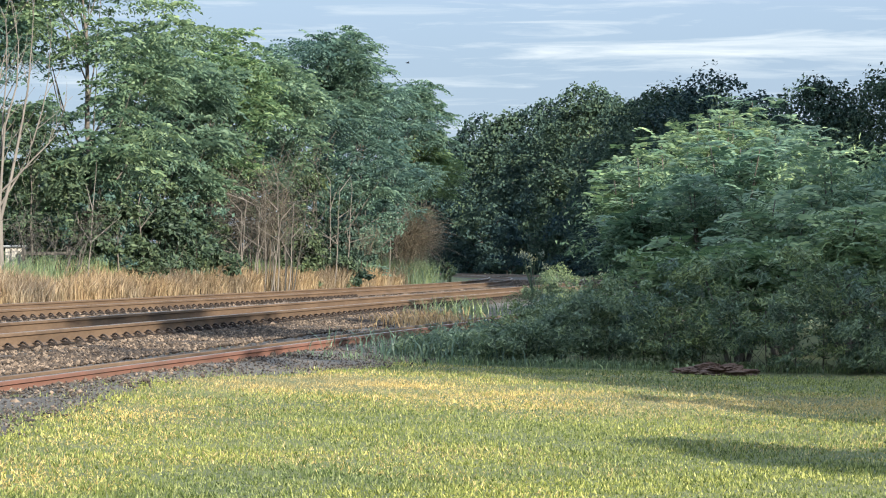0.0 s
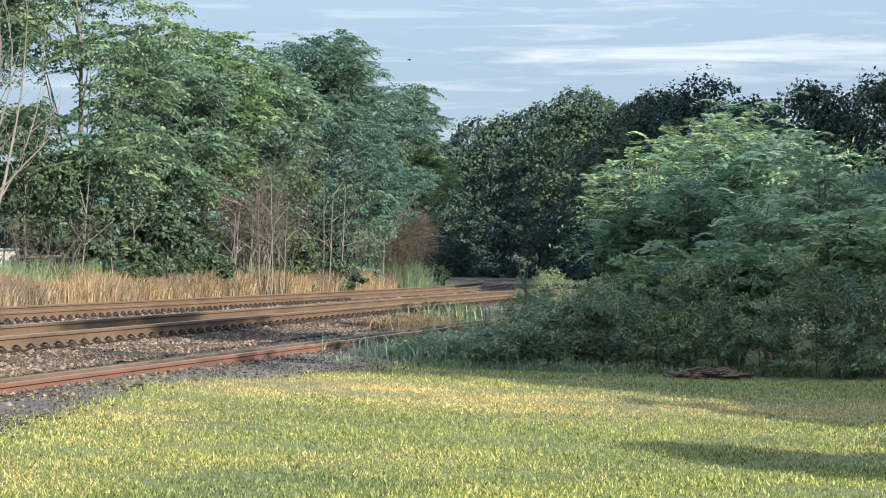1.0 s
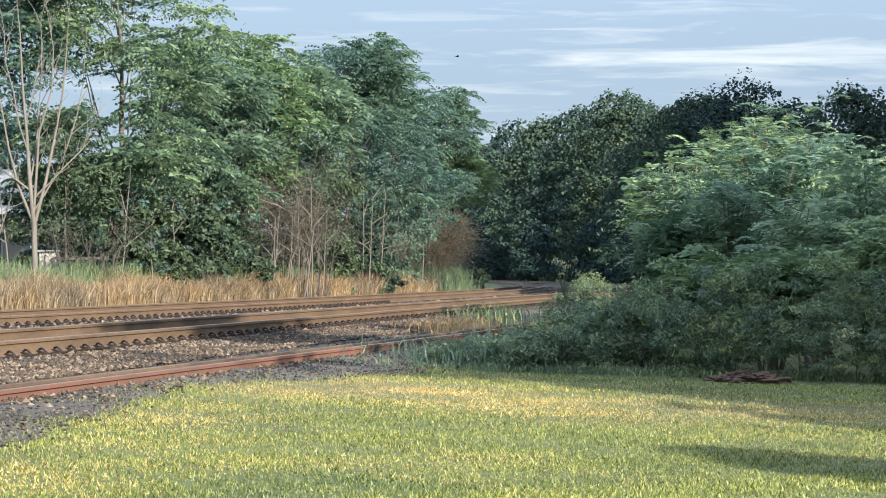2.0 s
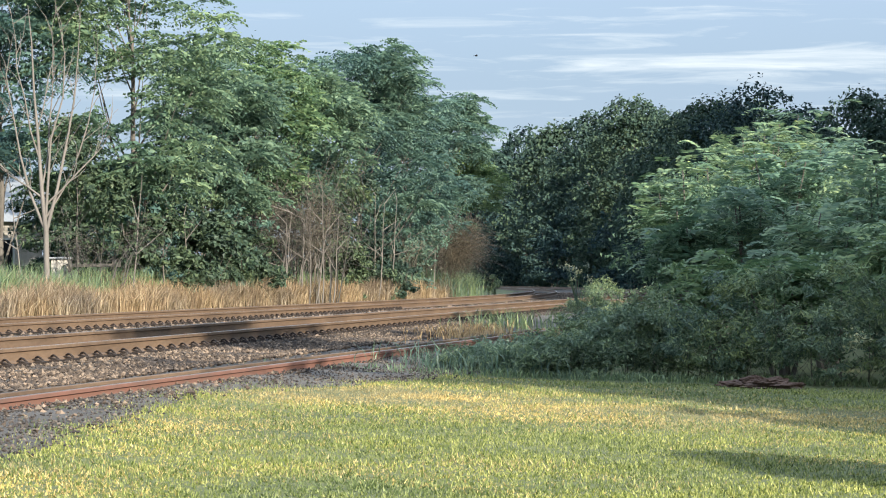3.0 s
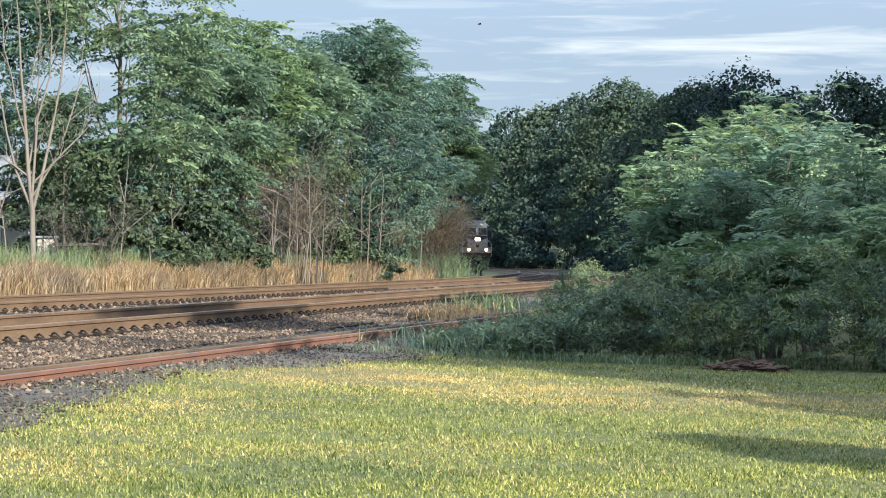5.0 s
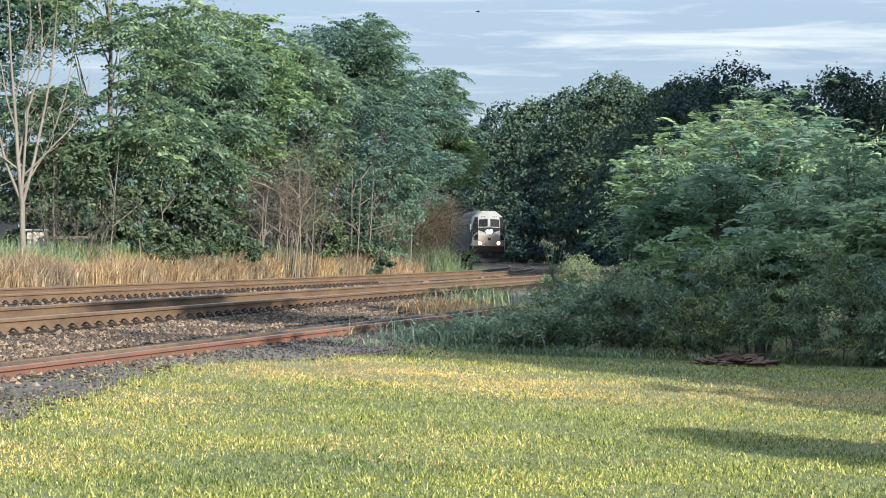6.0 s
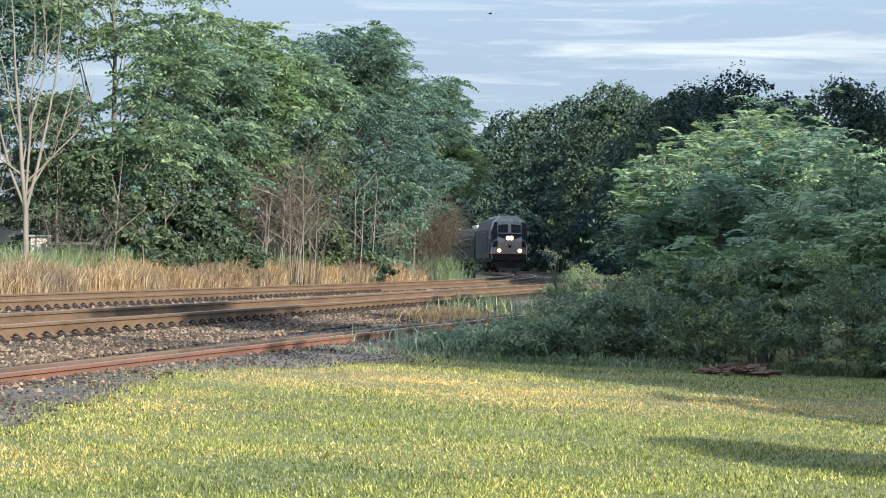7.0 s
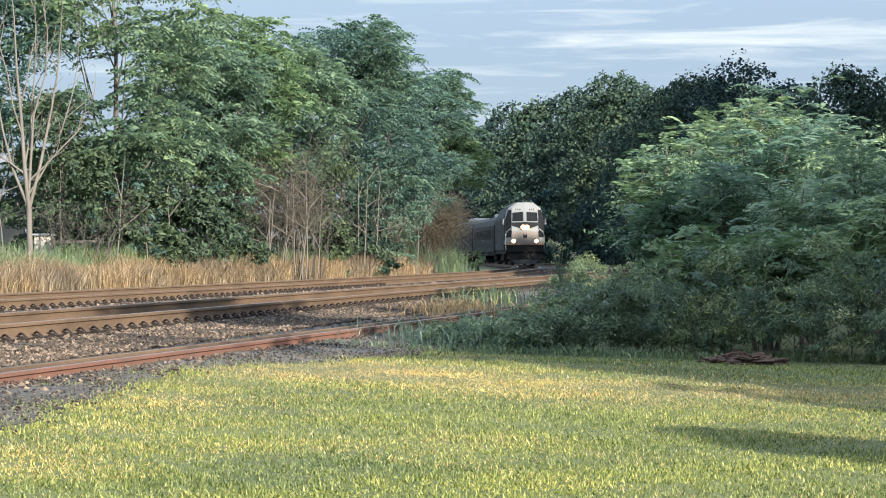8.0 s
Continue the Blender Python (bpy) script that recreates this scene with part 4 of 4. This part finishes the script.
for k in range(60):
    q, w = k % 3, k // 3
    y = 70.0 + 16.5 * w + rng.normal(0, 3.0)
    edge = 0.205 * y + 9.2 if y < 218 else 23.5 - 0.13 * max(0.0, y - 270.0)
    x = edge + 7.5 * q + abs(rng.normal(0, 0.8))
    copy_thing((train_shade_trees if 100 < y < 172 else deep)[k % 3], pose(x, y, stand(x, y), 0, 0, rng.uniform(0, 360)))

# ---- grasses ----
def drift(x, y, k):
    """A slow uneven field between -1 and 1."""
    return (np.sin(1.3 * x * k + 0.7 * y * k + 1.1) + np.sin(-0.6 * x * k + 1.1 * y * k) + np.sin(2.3 * x * k + 0.4) * np.sin(1.9 * y * k + 2.0)) / 3


n = 620000
gy = 13.5 + 22.0 * rng.random(n) ** 1.15
gx = (rng.random(n) * 2 - 1) * (0.215 * gy + 0.4)
# the rest of the lawn, thinner, round about where the camera stands
m = 46000
gx, gy = np.concatenate([gx, rng.uniform(-9, 13, m)]), np.concatenate([gy, rng.uniform(-6, 34, m)])
n += m
gu, gv = uv_of(gx, gy)
keep = (gv < lawn_edge(gu) + 0.12 * np.sin(gu * 3.1) + rng.normal(0, 0.16, n)) & (gy < 34.6 - 0.18 * gx)
gx, gy, gu, gv = gx[keep], gy[keep], gu[keep], gv[keep]
# the turf is parched along the cinders and in a belt before the thicket
parched = 0.02 + 0.34 * np.exp(-((gv - lawn_edge(gu) + 0.5) / 1.2) ** 2) + 0.85 * np.exp(-((gy - 28.2 + 0.45 * gx) / 2.6) ** 2) + 0.30 * drift(gx, gy, 1.0) + 0.12 * drift(gx, gy, 3.1)
dry = rng.random(len(gx)) < parched
tall = 0.75 + 0.5 * rng.random(len(gx)) + 0.25 * drift(gx, gy, 2.2)
hgt = rng.uniform(0.013, 0.034, len(gx)) * tall * (0.75 + 0.75 * np.sin(48 * gx + 2.2 * np.sin(13 * gy)) * np.sin(41 * gy + 2.0 * np.sin(15 * gx)) + 0.5 * np.maximum(0, drift(gx, gy, 9.0)))
hgt = np.maximum(hgt, 0.008)
blades("lawn_grass", gx[~dry], gy[~dry], hgt[~dry], 0.016, M["lawn"], "mown green lawn beside the railway", "grass", 0.6)
blades("parched_grass", gx[dry], gy[dry], hgt[dry] * 0.9, 0.016, M["dry_lawn"], "parched yellow grass in the mown lawn", "grass", 0.9)

n = 7000
u = rng.uniform(14, 36, n)
x, y = place(u, lawn_edge(u) + 0.05 + 0.12 * np.sin(u * 3.1) + rng.normal(0, 0.22, n))
blades("lawn_edge_grass", x, y, rng.uniform(0.02, 0.075, n), 0.012, M["lawn"], "ragged longer grass where the lawn meets the cinders", "grass", 0.6)

n = 56000
u = 34 + 90 * rng.random(n) ** 1.15
v = 20.3 + np.abs(rng.normal(0, 1.6, n))
bend = np.where(u > BEND_U, (u - BEND_U) ** 2 / (2 * BEND_R), 0)
x, y = place(u, v + bend * 0.4)
blades("dry_grass", x, y, (0.85 + 0.35 * drift(x, y, 0.8)) * rng.uniform(0.5, 1.15, n), 0.024, M["straw"], "tall tan dry grass along the railway", "grass", 0.42, False)
n = 34000
u = 34 + 94 * rng.random(n) ** 1.05
v = 21.9 + np.abs(rng.normal(0, 1.2, n))
x, y = place(u, v + np.where(u > BEND_U, (u - BEND_U) ** 2 / (2 * BEND_R), 0) * 0.4)
blades("green_weeds", x, y, (0.9 + 0.35 * drift(x, y, 0.6)) * rng.uniform(0.6, 1.4, n), 0.03, M["weed"], "tall green weeds before the trees", "weeds", 0.3, False)



# a dense clump of weeds where the dry grass ends, and dry weeds in the ballast
for cx, cy, sx, sy, n, lo, hi, mat, name, label in (
        (0.45, 128.0, 0.55, 2.2, 7000, 0.7, 1.5, "weed", "weed_clump", "dense green weeds at the end of the dry grass"),
        (0.4, 128.0, 0.7, 2.6, 3000, 0.9, 1.75, "weed", "weed_clump", "dense green weeds at the end of the dry grass"),
        (0.7, 50.0, 0.5, 2.4, 700, 0.10, 0.40, "straw", "ballast_weeds", "thin dry weeds growing in the ballast"),
        (1.6, 58.0, 0.6, 3.0, 380, 0.25, 0.6, "weed", "ballast_weeds", "green weeds growing in the ballast"),
        (1.0, 36.6, 0.7, 0.8, 1500, 0.12, 0.45, "weed", "rank_grass", "rank green grass at the corner of the lawn"),
        (4.5, 34.9, 2.6, 0.35, 5200, 0.04, 0.15, "weed", "rank_grass", "rank green grass under the thicket")):
    blades(name, cx + rng.normal(0, sx, n), cy + rng.normal(0, sy, n), rng.uniform(lo, hi, n), 0.018, M[mat], label, "weeds", 0.5, False)
for x, y, h, r in ((0.1, 127.0, 1.5, 0.7), (0.7, 128.0, 1.75, 0.75), (1.25, 128.5, 1.3, 0.6), (1.6, 129.0, 0.8, 0.45), (-0.5, 126.5, 1.2, 0.6)):
    tree("weed_bush", x, y, h, r, "dense green weeds at the end of the dry grass", "weed", 2600, 0.13, 0.05, 26, 0.8, base=0.012, group="weeds along the lawn", category="weeds", slim=0.3)
tree("weed_bush", 3.1, 152.0, 1.3, 0.7, "small round bush beside the far track", "weed", 900, 0.16, 0.05, 12, 0.9, base=0.02, group="weeds along the lawn", category="weeds")


# ---- bare tree, saplings and dead brush before the trees ----
def branch(parent, pts, r0, r1, mat, name="branch"):
    n = len(pts)
    v, f = tube_arrays(pts, [r0 + (r1 - r0) * k / (n - 1) for k in range(n)], 7)
    return under(new(name, mesh_of(name, v, f, mat, True)), parent)


def bare_tree(x, y, h):
    t = thing("bare_tree", "pale bare tree with upright forking branches", "tree", m=Matrix.Translation((x, y, stand(x, y))))
    spine = [Vector(p) for p in ((0, 0, -0.3), (0.02, 0, 0.13 * h), (0.0, 0, 0.26 * h), (-0.12, 0, 0.40 * h), (-0.22, 0.05, 0.56 * h), (-0.34, 0.05, 0.72 * h), (-0.40, 0, 0.88 * h), (-0.5, 0, 1.0 * h))]
    branch(t, spine[:3], 0.090, 0.075, M["pale_bark"], "trunk")
    branch(t, spine[2:], 0.07, 0.008, M["pale_bark"], "leader")
    for q, dx, dy, top, bow, r0 in ((2.0, 0.95, 0.1, 0.98, 0.22, 0.055), (2.0, -1.05, 0.2, 0.90, -0.35, 0.045), (2.2, 0.40, -0.3, 0.97, 0.12, 0.045), (2.6, 1.75, -0.1, 0.62, 0.30, 0.034),
                                    (3.0, 0.15, 0.3, 0.92, 0.10, 0.032), (2.8, -1.55, 0.2, 0.56, -0.30, 0.030), (3.6, -0.95, -0.2, 0.99, -0.12, 0.026), (2.3, 1.35, 0.3, 0.83, 0.34, 0.034), (4.2, 0.25, 0.1, 1.0, 0.1, 0.02)):
        k = int(q)
        start = spine[k].lerp(spine[k + 1], q - k)
        end = Vector((dx, dy, top * h))
        pts = [start]
        for s in (0.2, 0.4, 0.6, 0.8, 1.0):
            pts.append(start.lerp(end, s) + Vector((bow * math.sin(math.pi * s) + rng.normal(0, 0.05), rng.normal(0, 0.05), 0)))
        b = branch(t, pts, r0, 0.006, M["pale_bark"])
        for m in range(9):
            p = pts[1 + m % 4].lerp(pts[2 + m % 4], rng.random())
            d = Vector((rng.normal(0.15 * (1 if dx > 0 else -1), 0.35), rng.normal(0, 0.3), rng.uniform(0.4, 1.2)))
            branch(b, [p, p + d * 0.5 + Vector((0.06, 0, 0)), p + d], 0.011, 0.004, M["pale_bark"], "twig")


bare_tree(-10.75, 68.5, 8.4)


def sapling(x, y, h, lean):
    t = thing("dead_sapling", "thin pale dead sapling before the undergrowth", "tree", "dead saplings", m=Matrix.Translation((x, y, stand(x, y))))
    pts = [Vector((lean * q * h + 0.05 * math.sin(5 * q), 0, -0.2 + (h + 0.2) * q)) for q in (0, 0.25, 0.5, 0.75, 1)]
    branch(t, pts, 0.028, 0.009, M["pale_bark"], "stem")
    for m in range(4):
        p = pts[2 + m % 3]
        branch(t, [p, p + Vector((rng.normal(0, 0.5), rng.normal(0, 0.3), rng.uniform(0.3, 0.8)))], 0.018, 0.006, M["pale_bark"])


for x, y, h, lean in ((-4.3, 91.0, 4.3, 0.02), (-5.15, 91.2, 3.2, 0.08), (-4.9, 91.6, 3.0, 0.12), (-5.8, 91.4, 3.4, 0.13), (-5.5, 92.4, 2.6, 0.10), (-2.9, 107.0, 4.6, 0.04),
                      (-2.6, 104.0, 4.2, 0.08), (-1.2, 117.0, 4.0, -0.05), (-0.4, 122.0, 4.6, 0.05), (-9.2, 74.0, 3.6, 0.12), (-6.1, 91.6, 3.3, 0.22), (-5.7, 90.9, 3.0, 0.06), (-5.35, 91.6, 3.8, 0.16), (-4.8, 91.3, 3.6, 0.03), (-4.6, 90.9, 2.8, 0.18), (-4.45, 91.9, 3.2, -0.06), (-4.0, 92.0, 3.0, 0.10), (-2.2, 107.0, 4.4, 0.09), (0.1, 124.0, 3.0, 0.25), (0.25, 125.0, 3.4, -0.05), (-8.0, 80.0, 3.0, -0.04), (-12.0, 72.0, 3.4, -0.08)):
    sapling(x, y, h, lean)


def brush(x, y, h, r, count, label, lean=-0.2):
    """Fine dead twigs on a few bent stems, arching over to one side."""
    t = thing("dead_brush", label, "dead brush", "dead brush", m=Matrix.Translation((x, y, stand(x, y))))
    heap = Heap()
    knots = []
    for k in range(9):
        a = rng.uniform(0, 6.28)
        foot = Vector((r * 0.4 * math.cos(a), r * 0.4 * math.sin(a), -0.1))
        top = Vector((foot.x * 1.8 + lean * h * 0.5 + rng.normal(0, 0.3), foot.y, h * rng.uniform(0.65, 0.95)))
        mid = foot.lerp(top, 0.55) + Vector((-lean * 0.4, 0, 0.3))
        heap.add(*tube_arrays([foot, mid, top], [0.022, 0.016, 0.007], 5))
        knots += [mid.lerp(top, q) for q in (0.0, 0.25, 0.5, 0.75, 1.0)]
    for k in range(count):
        foot = knots[rng.integers(len(knots))] + Vector((rng.normal(0, 0.16 * r), rng.normal(0, 0.16 * r), rng.normal(0, 0.1 * h)))
        d = Vector((rng.normal(lean, 0.5), rng.normal(-0.1, 0.4), rng.normal(0.25, 0.5)))
        l = h * rng.uniform(0.10, 0.26)
        mid, end = foot + d * l * 0.6, foot + d * l + Vector((d.x, d.y, -1.1)) * l * 0.35
        heap.add(*tube_arrays([foot, mid, end], [0.009, 0.007, 0.003], 3))
    mass = under(new("twig_mass", heap.mesh("twig_mass", M["twig"])), t)
    tagged(mass, kind="stuff")


brush(-5.3, 92.0, 4.7, 2.0, 700, "brown dead brush arching over the undergrowth")
brush(-4.5, 92.6, 4.6, 1.7, 600, "brown dead brush arching over the undergrowth")
brush(-0.4, 124.0, 3.9, 1.5, 1100, "reddish dead brush at the end of the trees", 0.3)
brush(0.35, 126.0, 3.4, 1.2, 1100, "reddish dead brush at the end of the trees", 0.35)
brush(-2.2, 112.0, 3.0, 1.6, 360, "grey dead brush in the shade of the trees", 0.0)
brush(-10.0, 73.5, 3.0, 1.3, 260, "thin dead brush beside the bare tree", 0.2)


# ---- house and fence behind the trees ----
def house(x, y, turn):
    t = thing("cottage", "weathered cream clapboard house behind the trees", "house", m=pose(x, y, stand(x, y), 0, 0, turn))
    w = part("wall", box((-4.0, 0.0, 0.0), (4.0, 6.0, 2.9)), M["cream"], t, "weathered cream clapboard wall")
    for k in range(14):
        part("clapboard", box((-4.02, -0.03, 0.08 + 0.2 * k), (4.02, -0.002, 0.27 + 0.2 * k)), M["cream"], w)
    bm = bmesh.new()
    v = [bm.verts.new(p) for p in ((-4.4, -0.4, 2.8), (4.4, -0.4, 2.8), (4.4, 6.4, 2.8), (-4.4, 6.4, 2.8), (-4.4, 3.0, 4.6), (4.4, 3.0, 4.6))]
    for q in ((0, 1, 5, 4), (2, 3, 4, 5), (0, 4, 3), (1, 2, 5), (0, 3, 2, 1)):
        bm.faces.new([v[k] for k in q])
    part("roof", bm, M["roofgrey"], t, "grey shingle roof")
    for x0 in (-2.8, 0.2, 2.2):
        win = part("window", box((x0, -0.06, 1.0), (x0 + 0.9, -0.031, 2.2), 0.01), M["white"], t)
        part("pane", box((x0 + 0.08, -0.07, 1.08), (x0 + 0.82, -0.061, 2.12)), M["glass"], win)


house(-18.9, 93.0, 8)


def fence(x, y):
    t = thing("wooden_fence", "weathered wooden rail fence under the trees", "fence", m=pose(x, y, stand(x, y), 0, 0, 6))
    for k in range(2):
        part("post", box((1.3 * k - 0.06, -0.06, -0.3), (1.3 * k + 0.06, 0.06, 1.35), 0.01), M["wood"], t)
    for z in (0.55, 1.15):
        part("fence_rail", box((-0.1, -0.10, z), (1.5, -0.062, z + 0.10), 0.008), M["wood"], t)


fence(-11.0, 74.6)
shed = thing("narrow_shed", "narrow cream boarded shed behind the bare tree", "shed", m=pose(-11.35, 75.0, stand(-11.35, 75.0), 0, 0, 5))
part("wall", box((-0.27, 0, 0), (0.27, 0.6, 1.35), 0.02), M["cream"], shed)
part("roof", box((-0.34, -0.10, 1.35), (0.34, 0.7, 1.42), 0.03), M["roofgrey"], shed)
for k in range(3):
    part("board", box((-0.26 + 0.18 * k, -0.03, 0.05), (-0.11 + 0.18 * k, -0.002, 1.33)), M["cream"], shed)


# ---- small things ----
def earth_mound(x, y):
    bm = bmesh.new()
    bmesh.ops.create_icosphere(bm, subdivisions=5, radius=1.0)
    for v in bm.verts:
        k = 1 + 0.35 * noise.noise(v.co * 2.2) + 0.22 * noise.noise(v.co * 6) + 0.16 * noise.noise(v.co * 15)
        v.co = Vector((v.co.x * 0.52 * k, v.co.y * 0.38 * k, max(-0.05, v.co.z * 0.13 * k)))
    me = bpy.data.meshes.new("earth_mound")
    bm.to_mesh(me)
    bm.free()
    me.materials.append(M["mound"])
    ob = new("earth_mound", me)
    ob.location = (x, y, stand(x, y))
    tagged(ob, "low mound of red-brown earth on the lawn", "earth mound")


earth_mound(4.25, 33.6)


def seed_weed(x, y):
    t = thing("seed_weed", "tall pale weed with branching seed heads", "weed", m=Matrix.Translation((x, y, stand(x, y))))
    for k in range(11):
        d = Vector((rng.normal(0, 0.12), rng.normal(0, 0.08), 1.0))
        foot = Vector((0, 0, 0.85))
        end = foot + Vector((d.x * 1.6, d.y, rng.uniform(0.45, 0.75)))
        s = branch(t, [Vector((0, 0, 0)) if k == 0 else foot, foot.lerp(end, 0.5), end], 0.007, 0.004, M["weed"], "stalk")
        v, f = leaves_arrays(np.array(end)[None] + rng.normal(0, 0.03, (22, 3)), rng.normal(0, 1, (22, 3)), 0.04, 0.022)
        tagged(under(new("seed_head", mesh_of("seed_head", v, f, M["seed"])), s), kind="stuff")


seed_weed(2.48, 45.5)

sw = thing("switch_machine", "low grey switch machine box between the tracks", "switch machine", m=pose(*place(112.0, 14.4), 0.34, 0, 0, -8))
part("case", box((-0.35, -0.25, 0.0), (0.35, 0.25, 0.2), 0.03), M["under"], sw)
part("lid", box((-0.32, -0.22, 0.2), (0.32, 0.22, 0.25), 0.02), M["hood"], sw)
part("throw_rod", rod((0.3, 0, 0.10), (1.6, 0.0, 0.10), 0.03), M["rail"], sw)

bird = thing("bird", "small dark bird gliding high over the trees", "bird")
bm = bmesh.new()
bmesh.ops.create_uvsphere(bm, u_segments=12, v_segments=8, radius=1, matrix=Matrix.Diagonal((0.11, 0.038, 0.035, 1)))
part("body", bm, M["black"], bird)
for sgn in (-1, 1):
    part("wing", panel([(0.05, sgn * 0.02, 0.012), (0.03, sgn * 0.23, 0.05), (-0.04, sgn * 0.22, 0.05), (-0.04, sgn * 0.02, 0.012)], 0.012, (0, 0, 1)), M["black"], bird)
part("tail", panel([(-0.09, 0.02, 0.0), (-0.18, 0.04, 0.0), (-0.18, -0.04, 0.0), (-0.09, -0.02, 0.0)], 0.012, (0, 0, 1)), M["black"], bird)


# ---- what moves ----
def motions():
    def ride(ob, back, wheelbase):
        rows = []
        for k in range(17):
            t = 0.5 * k
            s = 188.4 + 19.9 * (8.0 - t) + back
            ax, ay, _ = line_at(s + 3.0, FAR_V)
            bx, by, _ = line_at(s + 3.0 + wheelbase, FAR_V)
            way = math.atan2(bx - ax, by - ay)
            x, y = ax - 3.0 * math.sin(way), ay - 3.0 * math.cos(way)
            rows.append((t, pose(x, y, TOP + 0.025, 0, 0, -math.degrees(way))))
        walk(ob, rows)
    walk(bird, [(t, pose(0.76 + 0.465 * t, 150.0, 13.65 + 0.39 * t, 0, 0, 12)) for t in (0.0, 2.0, 4.0, 6.0, 8.0)])
    ride(engine, 0.0, 13.0)
    # wheels of half a metre radius turn as the train rolls
    for vehicle in (engine, coaches[0]):
        for w in vehicle.children_recursive:
            if w.name.startswith("wheelset"):
                y = w.location.y
                walk(w, [(k / FPS, pose(0, y, 0.5, math.degrees(19.9 / 0.5 * k / FPS) % 360.0)) for k in range(241)])
    for k, c in enumerate(coaches):
        ride(c, 21.3 + 26.2 * k, 18.0)


motions()
